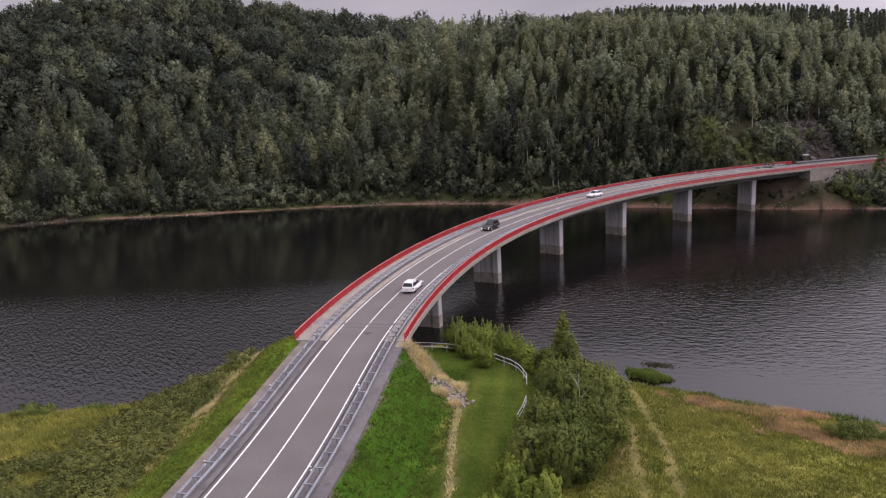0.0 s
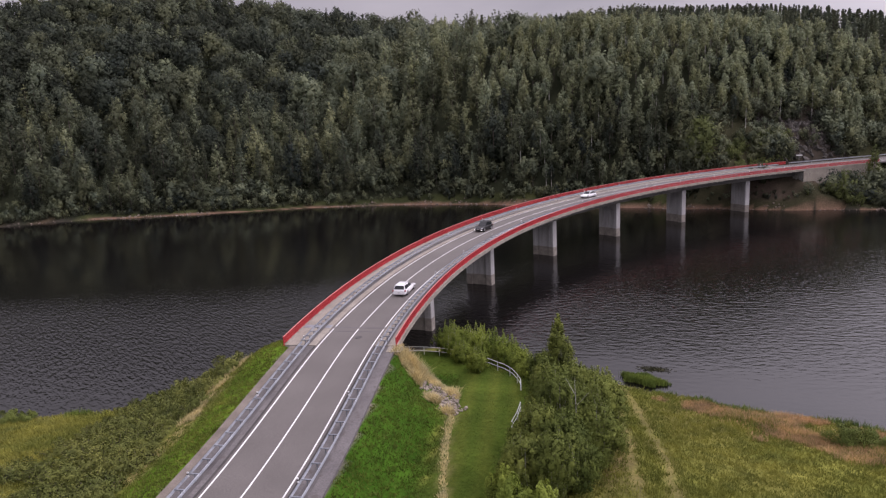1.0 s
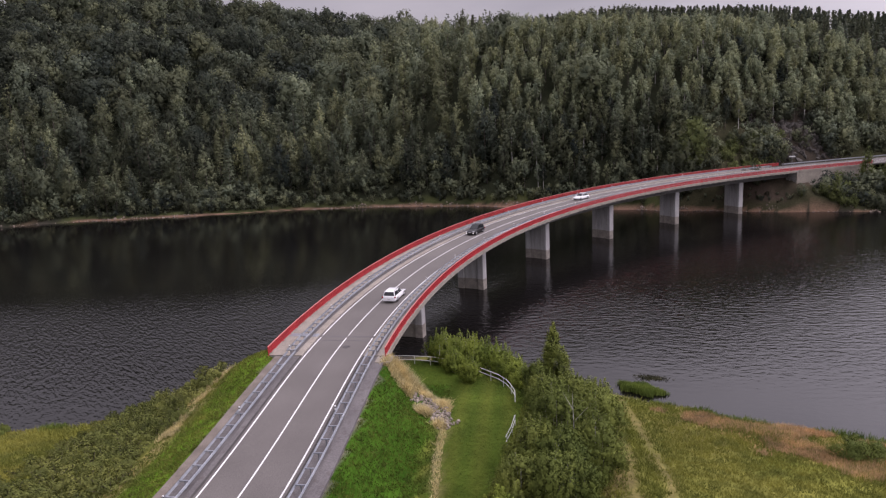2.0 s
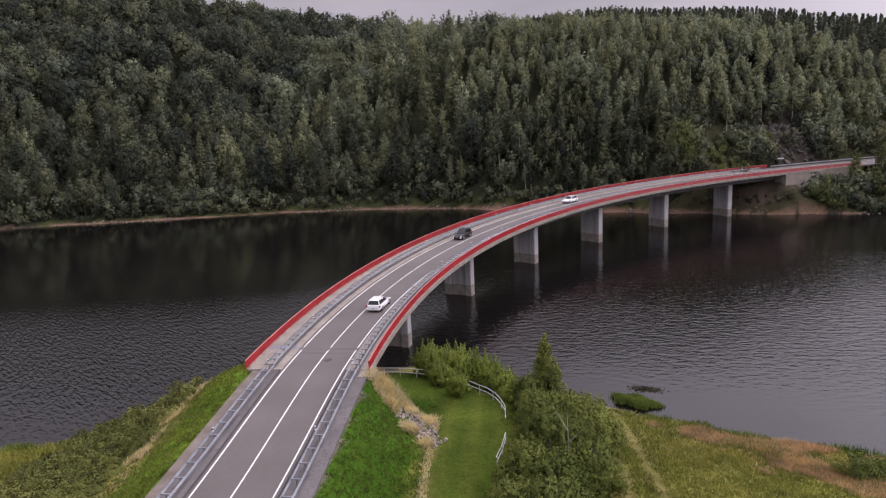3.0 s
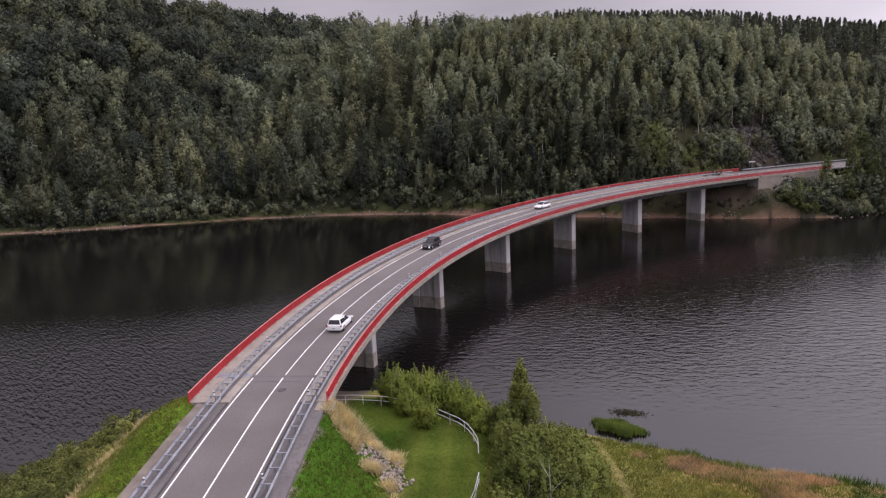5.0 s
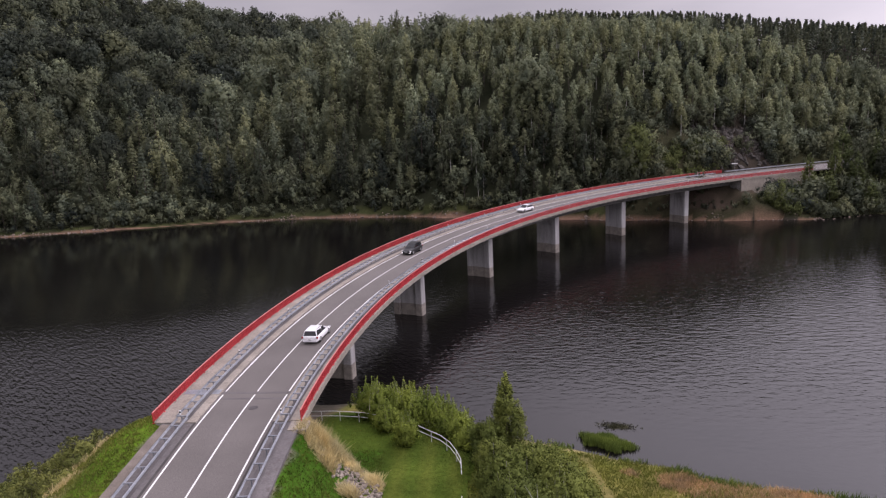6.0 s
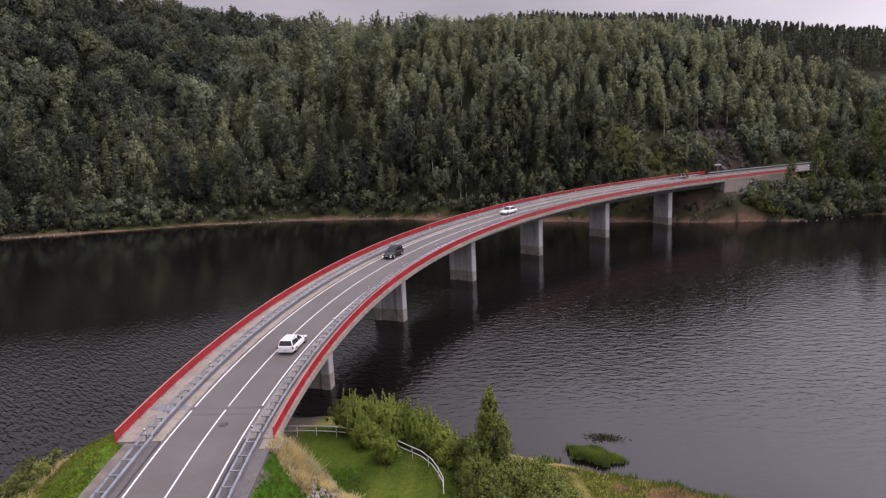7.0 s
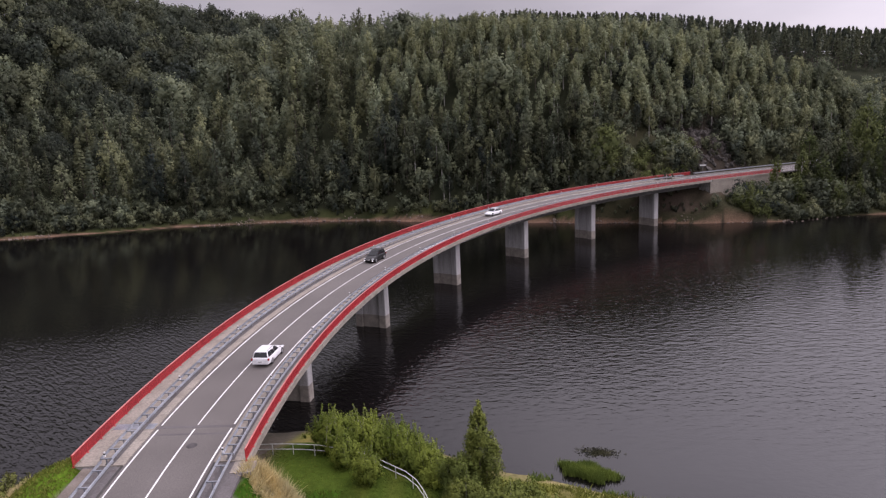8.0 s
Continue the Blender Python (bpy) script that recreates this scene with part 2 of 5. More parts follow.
def water_material():
    m, n, l, b = shader("lake_water")
    b.inputs["Base Color"].default_value = (0.0042, 0.0036, 0.0036, 1)
    b.inputs["Roughness"].default_value = 0.03
    b.inputs["IOR"].default_value = 1.333
    b.inputs["Specular IOR Level"].default_value = 0.5
    geo = n.new("ShaderNodeNewGeometry")
    sep = n.new("ShaderNodeSeparateXYZ")
    l.new(geo.outputs["Position"], sep.inputs["Vector"])

    def fade(value, a, b_, from_, to):
        f = n.new("ShaderNodeMapRange")
        f.interpolation_type = "SMOOTHSTEP"
        for key, v in (("From Min", a), ("From Max", b_), ("To Min", from_), ("To Max", to)):
            f.inputs[key].default_value = v
        l.new(value, f.inputs["Value"])
        return f.outputs["Result"]
    # wind waves slant on the western side and lie across on the eastern side
    west = noise_at(n, l, 2.3, 1.5, (0.27, 1.0, 1.0), radians(-40))
    east = noise_at(n, l, 1.2, 2, (0.55, 1.0, 1.0), radians(6))
    chop = mix(n, l, west, east, fade(sep.outputs["X"], -25, 20, 0.0, 1.0))
    small = noise_at(n, l, 2.9, 2, (0.6, 1.0, 1.0), radians(-18))
    calm = ramp(n, l, noise_at(n, l, 0.012, 3, (1.0, 1.6, 1.0), radians(35)), (0.7, 0.7, 0.7), (1, 1, 1), 0.36, 0.56)
    h = mix(n, l, chop, small, 0.26)
    h = mix(n, l, (0.5, 0.5, 0.5), h, calm)
    # still water in the bay behind the meadow
    slope = n.new("ShaderNodeMath")
    slope.operation = "MULTIPLY_ADD"
    slope.inputs[1].default_value = 0.28
    l.new(sep.outputs["X"], slope.inputs[0])
    l.new(sep.outputs["Y"], slope.inputs[2])
    bay = fade(slope.outputs["Value"], 20, 44, 0.85, 0.0)
    inside = n.new("ShaderNodeMath")
    inside.operation = "MULTIPLY"
    l.new(bay, inside.inputs[0])
    l.new(fade(sep.outputs["X"], 0, 24, 0.0, 1.0), inside.inputs[1])
    h = mix(n, l, h, (0.5, 0.5, 0.5), inside.outputs["Value"])
    # the wind does not reach the water beneath the far hillside
    across = n.new("ShaderNodeMath")
    across.operation = "MULTIPLY_ADD"
    across.inputs[1].default_value = -0.15
    l.new(sep.outputs["X"], across.inputs[0])
    l.new(sep.outputs["Y"], across.inputs[2])
    near_calm = n.new("ShaderNodeMath")
    near_calm.operation = "MULTIPLY_ADD"
    l.new(fade(across.outputs["Value"], 14, 66, 1.0, 0.0), near_calm.inputs[0])
    l.new(fade(across.outputs["Value"], -6, 24, 0.25, 1.0), near_calm.inputs[1])
    l.new(fade(sep.outputs["X"], -40, 20, 0.12, 0.62), near_calm.inputs[2])
    lee = near_calm.outputs["Value"]
    l.new(fade(across.outputs["Value"], 20, 100, 0.025, 0.02), b.inputs["Roughness"])
    h = mix(n, l, (0.5, 0.5, 0.5), h, lee)
    h = mix(n, l, (0.5, 0.5, 0.5), h, fade(sep.outputs["X"], -25, 15, 1.0, 0.40))
    bump(n, l, b, h, 1.0, 0.36)
    return m


WATER = water_material()


# ---------------------------------------------------------------- building helpers
def mesh_object(name, verts, faces, material, parent=None, smooth=False):
    me = bpy.data.meshes.new(name)
    me.from_pydata([tuple(v) for v in verts], [], faces)
    me.materials.append(material)
    if smooth:
        me.polygons.foreach_set("use_smooth", [True] * len(me.polygons))
    ob = new(name, me)
    ob.parent = parent
    return ob


def part(name, bm, material, parent=None, label=""):
    me = bpy.data.meshes.new(name)
    bmesh.ops.recalc_face_normals(bm, faces=bm.faces)
    bm.to_mesh(me)
    bm.free()
    for x in material if isinstance(material, (list, tuple)) else [material]:
        me.materials.append(x)
    ob = new(name, me)
    ob.parent = parent
    return tagged(ob, label)


def box(bm, x0, x1, y0, y1, z0, z1, bevel=0.0, m=None):
    """A box in bm, with its edges rounded."""
    g = bmesh.ops.create_cube(bm, size=1.0)["verts"]
    t = Matrix.Translation(((x0 + x1) / 2, (y0 + y1) / 2, (z0 + z1) / 2)) @ Matrix.Diagonal((x1 - x0, y1 - y0, z1 - z0, 1))
    bmesh.ops.transform(bm, matrix=(m @ t) if m else t, verts=g)
    if bevel:
        es = list({e for v in g for e in v.link_edges})
        bmesh.ops.bevel(bm, geom=es, offset=bevel, segments=2, affect="EDGES", profile=0.5)
    return g


def tube(bm, a, b, r0, r1=None, sides=8):
    a, b = Vector(a), Vector(b)
    g = bmesh.ops.create_cone(bm, cap_ends=True, segments=sides, radius1=r0, radius2=r0 if r1 is None else r1, depth=(b - a).length)["verts"]
    bmesh.ops.transform(bm, matrix=Matrix.Translation((a + b) / 2) @ (b - a).to_track_quat("Z", "Y").to_matrix().to_4x4(), verts=g)
    return g


def empty(name, m, label, category, group=""):
    ob = new(name)
    ob.empty_display_size = 0.3
    ob.matrix_world = m
    return tagged(ob, label, category, group)


# ---------------------------------------------------------------- the line of the road
STEP = 0.5
S_FROM, S_TO = -90.0, 420.0
s_table = np.arange(S_FROM, S_TO + STEP, STEP)


def bend(s):
    near = np.clip(s, -26.0, 0.0)
    far = np.clip(s, 0.0, 200.0)
    k = np.where(s < 0, 0.005361 + 5.106e-4 * near, 0.005361 + 4.9325e-5 * far - 3.453e-7 * far * far)
    return np.where((s < -26) | (s > 200), 0.0, k)


zero = int(round(-S_FROM / STEP))
turn_table = np.cumsum(bend(s_table)) * STEP
turn_table = turn_table - turn_table[zero] - 0.13735
x_table = np.cumsum(np.sin(turn_table)) * STEP
y_table = np.cumsum(np.cos(turn_table)) * STEP
x_table += -6.459 - x_table[zero]
y_table += -y_table[zero]
far_s = np.clip(s_table, 0, 205)
z_table = 7.3206 + np.where(s_table < 0, 0.0475 * np.maximum(s_table, -40), 0.03281 * far_s - 7.964e-5 * far_s ** 2)
TILT = -0.00485


def on_road(s, d, h=0.0):
    """The place d metres to the right of the middle of the bridge, s metres along, h above the surface."""
    a = float(np.interp(s, s_table, turn_table))
    x, y, z = (float(np.interp(s, s_table, t)) for t in (x_table, y_table, z_table))
    return Vector((x + d * math.cos(a), y - d * math.sin(a), z + h + TILT * d))


def road_pose(s, d, h=0.0, back=False):
    a = float(np.interp(s, s_table, turn_table)) + (math.pi if back else 0)
    return Matrix.Translation(on_road(s, d, h)) @ Matrix.Rotation(-a, 4, "Z")


def road_place(x, y):
    """For arrays of places: metres along, metres to the right, height of the road there."""
    x, y = np.asarray(x, float), np.asarray(y, float)
    s, d, z = np.empty_like(x), np.empty_like(x), np.empty_like(x)
    for i in range(0, len(x), 4000):
        q = slice(i, i + 4000)
        k = np.argmin((x[q, None] - x_table[None, ::2]) ** 2 + (y[q, None] - y_table[None, ::2]) ** 2, axis=1) * 2
        dx, dy, a = x[q] - x_table[k], y[q] - y_table[k], turn_table[k]
        s[q], d[q], z[q] = s_table[k] + dx * np.sin(a) + dy * np.cos(a), dx * np.cos(a) - dy * np.sin(a), z_table[k]
    return s, d, z


def sweep(name, section, s0, s1, step, material, parent=None, label="", closed=True, smooth=False):
    """A bar that follows the road: its section is a list of (d, h)."""
    n = max(2, int(round((s1 - s0) / step)) + 1)
    verts, faces, k = [], [], len(section)
    for i in range(n):
        s = s0 + (s1 - s0) * i / (n - 1)
        verts += [on_road(s, d, h) for d, h in section]
    for i in range(n - 1):
        for j in range(k if closed else k - 1):
            a, b = i * k + j, i * k + (j + 1) % k
            faces.append((a, b, b + k, a + k))
    if closed:
        faces += [tuple(range(k))[::-1], tuple(range((n - 1) * k, n * k))]
    ob = mesh_object(name, verts, faces, material, parent, smooth)
    bm = bmesh.new()
    bm.from_mesh(ob.data)
    bmesh.ops.recalc_face_normals(bm, faces=bm.faces)
    bm.to_mesh(ob.data)
    bm.free()
    return tagged(ob, label)


# ---------------------------------------------------------------- ground and lake
NEAR_SHORE = np.array([(-700, -190), (-200, -55), (-70, -17), (-45, -9.5), (-36, -7), (-30, -2), (-27, 4), (-23.5, 10), (-18, 16), (-10, 20.5), (0, 20.5), (7, 18.4), (12, 17),
                       (18, 13), (24, 11.6), (34, 8), (48, 4.6), (90, -6), (200, -40), (700, -150)], float)
FAR_SHORE = np.array([(-700, -30), (-300, 60), (-188, 113), (-170, 126), (-123, 140), (-88, 153), (-60, 158), (-29, 158), (-15, 154.5), (20, 147.5),
                      (42, 143.6), (66, 140.9), (89, 141), (99, 146), (115, 149), (170, 160), (400, 215), (700, 290)], float)
# the far hillside: a shoulder and a ridge behind it, by how far they lie from the shore and how high
HILL_X = [-700, -260, -200, -130, -100, -70, -45, -20, 20, 50, 75, 95, 130, 200, 400, 700]
SHOULDER_V = [150, 170, 150, 140, 115, 90, 74, 60, 54, 50, 46, 44, 42, 50, 80, 80]
SHOULDER_H = [65, 66, 58, 50, 49, 53, 53, 53, 52, 49, 45, 40, 29, 23, 30, 30]
SHOULDER_BOW = [0, 0, 0, -0.25, -0.25, -0.05, 0.1, 0.25, 0.28, 0.28, 0.28, 0.28, 0.2, 0.1, 0, 0]
RIDGE_V = [250, 260, 270, 240, 220, 230, 240, 250, 260, 290, 290, 280, 230, 200, 200, 200]
RIDGE_H = [95, 95, 84, 71, 67, 66, 69, 72, 74, 73, 71, 68, 59, 52, 42, 40]


def smooth_step(u):
    u = np.clip(u, 0, 1)
    return u * u * (3 - 2 * u)


def lumps(x, y, size, seed=0.0):
    """Smooth irregular waves between -1 and 1."""
    a, b = x / size + seed, y / size - seed * 0.7
    return (np.sin(a + 1.7 * np.sin(b * 0.8)) + np.sin(b * 1.3 + 1.3 * np.sin(a * 0.9 + 2)) + np.sin((a + b) * 0.71 + 4) * 0.7) / 2.7


def land(x, y):
    """The height of the ground, with its cover's colour."""
    x, y = np.asarray(x, float), np.asarray(y, float)
    s, d, zr = road_place(x, y)
    # the near bank
    w = np.interp(x, NEAR_SHORE[:, 0], NEAR_SHORE[:, 1]) - y + 0.8 * lumps(x, y, 2.2)
    rise = 0.13 + 0.20 * np.exp(-(((x - 3) / 11) ** 2)) - 0.03 * (x < -15)
    low = np.where(w > 0, 0.25 * np.minimum(w, 1) + rise * np.maximum(w - 0.5, 0), 0.22 * w)
    cap = 3.3 + 0.5 * np.clip((-y - 4) / 12, 0, 1)
    low = np.where(low > cap - 0.6, cap - 0.6 * np.exp(-(np.maximum(low, cap - 0.6) - cap + 0.6) / 0.6), low) + 0.10 * lumps(x, y, 3.0, 2)
    side = np.where(d > 0, d - 6.3, -d - 5.6)
    out = np.hypot(np.maximum(side, 0), np.maximum(s - 1.0, 0) * np.where(d > 0, 2.2, 1.3))
    steep = 0.55 + 0.65 * smooth_step((s + 9) / 7)
    left_fall = 0.40 * np.minimum(out, 8) + 0.85 * np.maximum(out - 8, 0) - 0.95 * np.exp(-((s - 0.5) / 5) ** 2) * smooth_step((side - 0.1) / 1.3) * smooth_step((7 - side) / 4)
    bank = zr - 0.10 - np.where(d > 0, steep * out, left_fall) + 0.05 * lumps(x, y, 1.6, 5)
    near = np.maximum(low, bank)
    near = np.where((side < 0.4) & (s < 1), zr - 0.16 - 0.02 * np.abs(d), near)
    # the far hillside
    v = y - np.interp(x, FAR_SHORE[:, 0], FAR_SHORE[:, 1]) + 0.9 * lumps(x, y, 3.0, 1)
    v1, h1, bow, v2, h2 = (np.interp(x, HILL_X, t) for t in (SHOULDER_V, SHOULDER_H, SHOULDER_BOW, RIDGE_V, RIDGE_H))
    u = np.clip(v / v1, 0, 1)
    hill = h1 * (u * (1 + bow) - bow * u * u) + (h2 - h1) * smooth_step((v - v1) / (v2 - v1)) - 0.04 * np.clip(v - v2 - 30, 0, 800)
    hill = hill + 2.2 * lumps(x, y, 21, 3) * np.clip(v / 40, 0, 1)
    hill = np.where(v > 0, 0.35 * np.minimum(v, 1.5) + np.maximum(hill - 0.4, 0), 0.22 * v)
    along = smooth_step((s - 174.5) / 3)
    cut = zr - 0.16 + 1.15 * np.maximum(-d - 8.0, 0)
    fall = zr - 0.16 - (4.9 * (1 - smooth_step((s - 196) / 30))) * (d > 2.5) - 0.42 * np.maximum(d - 7.0, 0)
    shaped = np.where(d < 0, np.minimum(np.maximum(hill, zr - 0.16), cut), np.maximum(np.minimum(hill, fall), np.where(d < 26, fall, -9)))
    shaped = np.where((d < 2.5) & (d > -6.4), zr - 0.16, shaped)
    hill = hill * (1 - along) + shaped * along
    hill = np.where((s > 160) & (s <= 177) & (d < 0) & (d > -40), np.minimum(hill, zr - 1.0 + 1.15 * np.maximum(-d - 8, 0)), hill)
    end = zr - 2.8 - 0.85 * np.maximum(176 - s, 0) - 0.55 * np.maximum(np.abs(d) - 5.0, 0)
    hill = np.where((s > 150) & (s < 181) & (np.abs(d) < 20), np.maximum(hill, end), hill)
    z = np.where(y > 75, hill, near)
    lake = np.minimum(-w, -v)
    z = np.where((w < 0) & (v < 0), np.maximum(np.where(w > v, 0.22 * w, 0.22 * v), -4), z)
    return z, s, d, w, v


def grid_lines(spans):
    out = []
    for a, b, step in spans:
        out += list(np.arange(a, b - 1e-6, step))
    return np.array(out + [spans[-1][1]])


gx = grid_lines([(-3000, -700, 230), (-700, -340, 30), (-340, -48, 4), (-48, 56, 0.7), (56, 104, 0.8), (104, 130, 2.5), (130, 260, 5), (260, 700, 30), (700, 3000, 230)])
gy = grid_lines([(-1500, -300, 200), (-300, -70, 23), (-70, 26, 0.7), (26, 130, 8), (130, 170, 0.8), (170, 190, 1.5), (190, 420, 5), (420, 900, 20), (900, 3500, 260)])
MX, MY = np.meshgrid(gx, gy)
fx, fy = MX.ravel(), MY.ravel()
fz, fs, fd, fw, fv = land(fx, fy)
nx_, ny_ = len(gx), len(gy)
idx = np.arange(nx_ * ny_).reshape(ny_, nx_)
quads = np.stack([idx[:-1, :-1], idx[:-1, 1:], idx[1:, 1:], idx[1:, :-1]], -1).reshape(-1, 4)


def polyline_gap(x, y, pts):
    """How far each place lies from a line of points."""
    best = np.full_like(x, 1e9)
    for (ax, ay), (bx, by) in zip(pts[:-1], pts[1:]):
        t = np.clip(((x - ax) * (bx - ax) + (y - ay) * (by - ay)) / ((bx - ax) ** 2 + (by - ay) ** 2), 0, 1)
        best = np.minimum(best, np.hypot(x - ax - t * (bx - ax), y - ay - t * (by - ay)))
    return best


TRACK_A = [(21.8, 9.0), (22.5, 3.1), (23.6, -5.4), (24.4, -12.7), (24.9, -18), (26, -40)]
TRACK_B = [(22.8, 10.0), (23.4, 8.2), (25.3, -1.8), (26.7, -9.5), (27.5, -17.3), (29, -40)]
FOOTPATH = [(7.4, -4.6), (7.8, -7.2), (9.1, -13.6), (11.0, -20.6), (14.0, -40)]


def cover_colour(x, y, z, s, d, w, v):
    n1, n2, n3 = lumps(x, y, 2.4, 7), lumps(x, y, 6.5, 8), lumps(x, y, 0.9, 9)
    c = np.empty((len(x), 3))
    c[:] = (0.125, 0.142, 0.028)

    def lay(mask, colour):
        k = np.clip(mask, 0, 1)[:, None]
        c[:] = c * (1 - k) + np.array(colour) * k
    side = np.where(d > 0, d - 6.3, -d - 5.6)
    lay(0.5 + 0.5 * n1, (0.160, 0.162, 0.036))
    lay((n2 - 0.15) * 1.6, (0.185, 0.150, 0.060))
    # reddish dry meadow along the right-hand shore
    red = smooth_step((x - 27 + 3 * n1) / 7) * smooth_step((w - 1.5) / 2)
    lay(red * smooth_step((np.clip((x - 26) * 1.1, 0.5, 10) + 2 * n2 - w) / 3) * (0.8 + 0.4 * n1), (0.32, 0.205, 0.10))
    lay((d < 0) * smooth_step((-22 - x) / 4) * (0.75 + 0.3 * n1), (0.155, 0.168, 0.038))
    # mown bank of the road
    lay(smooth_step((6.2 + 0.7 * n1 - side) / 1.0) * (d > 0) * (s < 3), (0.036, 0.090, 0.008))
    lay(smooth_step((5.6 + 0.8 * n1 - side) / 0.9) * (d < 0) * (s < 4), (0.082, 0.152, 0.013))
    lay(smooth_step((1.3 - np.abs(side - 5.6 - 0.5 * n2)) / 0.8) * (d < 0) * (s > -22) * (s < 8) * 0.9, (0.24, 0.205, 0.085))
    lay(smooth_step((side - 6.6) / 1.0) * (d < 0) * (x > -40) * (side < 17 - 0.1 * y), (0.105, 0.118, 0.032))
    # mown terrace
    lay(smooth_step((x + 3) / 1.5) * smooth_step((15 - x) / 1.5) * (y < 15) * ((side > 6) | (s > 3)), (0.044, 0.074, 0.010))
    lay((0.5 + 0.5 * np.sin(side * 2.6 + 0.4 * n1)) * (d > 0) * (side > 6.5) * smooth_step((14 - x) / 1.5) * 0.6, (0.076, 0.092, 0.016))
    lay(smooth_step((0.55 + 0.2 * n3 - polyline_gap(x, y, FOOTPATH)) / 0.5) * 0.55, (0.24, 0.20, 0.09))
    lay(np.exp(-((x - 22.6 - 0.5 * n3) / 1.5) ** 2 - ((y + 11 + n1) / 7) ** 2) * 0.8, (0.13, 0.095, 0.05))
    for line in (TRACK_A, TRACK_B):
        lay(smooth_step((0.95 + 0.3 * n3 - polyline_gap(x, y, line)) / 0.8) * 0.7, (0.150, 0.122, 0.056))
    # bare soil and stones at the water's edge
    lay(smooth_step((1.1 + 0.5 * n1 - np.abs(w - 0.4)) / 0.7) * (y < 75) * 0.8, (0.19, 0.16, 0.085))
    lay((w < -0.2) * (y < 75), (0.05, 0.045, 0.035))
    lay(smooth_step((side < 0) * (s < 1) * 1.0), (0.16, 0.14, 0.12))
    # steep slope beneath the bridge's end
    lay(smooth_step((6.0 - np.abs(d)) / 1.5) * (s > 2) * (y < 75), (0.09, 0.08, 0.065))
    far = y > 75
    c[far] = (0.022, 0.026, 0.015)
    lay(far * (v > -1) * smooth_step((1.05 + 0.75 * n2 - v) / 0.5), (0.175, 0.112, 0.080))
    lay(far * smooth_step((4.0 + n2 - v) / 1.0) * (v > 1.0 + 0.7 * n2) * (0.6 + 0.4 * n1), (0.06, 0.07, 0.027))
    lay(far * (v < -0.6), (0.04, 0.035, 0.03))
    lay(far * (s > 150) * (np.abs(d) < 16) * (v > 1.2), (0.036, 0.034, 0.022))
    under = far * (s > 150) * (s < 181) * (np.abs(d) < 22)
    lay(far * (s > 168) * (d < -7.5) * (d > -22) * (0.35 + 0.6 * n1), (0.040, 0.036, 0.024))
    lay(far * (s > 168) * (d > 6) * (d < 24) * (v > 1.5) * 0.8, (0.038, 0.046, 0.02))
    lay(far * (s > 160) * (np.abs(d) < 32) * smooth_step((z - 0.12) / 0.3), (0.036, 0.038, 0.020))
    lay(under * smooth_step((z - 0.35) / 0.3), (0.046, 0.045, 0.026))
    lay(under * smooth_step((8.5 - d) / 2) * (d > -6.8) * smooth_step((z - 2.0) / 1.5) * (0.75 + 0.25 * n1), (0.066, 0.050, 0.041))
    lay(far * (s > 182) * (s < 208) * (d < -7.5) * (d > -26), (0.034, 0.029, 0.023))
    return np.concatenate([np.clip(c, 0.008, 1), np.ones((len(x), 1))], 1)


ground_mesh = bpy.data.meshes.new("ground")
ground_mesh.from_pydata(np.stack([fx, fy, fz], -1).tolist(), [], quads.tolist())
ground_mesh.polygons.foreach_set("use_smooth", [True] * len(ground_mesh.polygons))
cover = ground_mesh.attributes.new("cover", "FLOAT_COLOR", "POINT")
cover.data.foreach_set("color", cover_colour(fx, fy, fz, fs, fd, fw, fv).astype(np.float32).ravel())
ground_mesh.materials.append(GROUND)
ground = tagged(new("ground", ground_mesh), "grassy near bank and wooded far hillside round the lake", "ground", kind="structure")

water = mesh_object("water", [(-2500, -900, 0), (2500, -900, 0), (2500, 900, 0), (-2500, 900, 0)], [(0, 1, 2, 3)], WATER)
tagged(water, "dark rippled lake water under an overcast sky", "water", kind="structure")


# ---------------------------------------------------------------- road and bridge
S_END = 177.0


def strip(name, d0, d1, s0, s1, h, material, label, category="", kind="structure", step=1.0, thick=0.10, parent=None):
    ob = sweep(name, [(d0, h), (d1, h), (d1, h - thick), (d0, h - thick)], s0, s1, step, material, parent)
    return tagged(ob, label, category, kind=kind)


road = strip("road", -5.6, 6.3, -80, 0.6, -0.02, PATH_ASPHALT, "grey asphalt approach road with paved verges", "road", thick=0.3)
strip("carriageway", -2.66, 3.84, -80, 0.8, 0.0, ASPHALT, "", kind="", parent=road)
strip("verge_strip", -2.90, -2.69, -80, 0.6, -0.012, GROOVE, "dark drainage strip along the asphalt", kind="", parent=road)
# a darker strip of the surface beneath each barrier
for d_ in (-3.72, 4.92):
    strip("verge_strip", d_ - 0.36, d_ + 0.36, -80, 0.6, -0.010, ASPHALT_PATCH, "dark asphalt strip under the crash barrier", kind="", parent=road)
strip("gravel_edge", -5.58, -4.75, -80, 0.4, -0.010, GRAVEL, "brown gravel edge of the verge", kind="", parent=road)
strip("verge_strip", 3.87, 4.05, -80, 0.6, -0.012, GROOVE, "", kind="", parent=road)
far_road = strip("road", -6.2, 6.2, S_END, 400, -0.01, ASPHALT, "grey asphalt road along the wooded far shore", "road", thick=0.3, step=2)

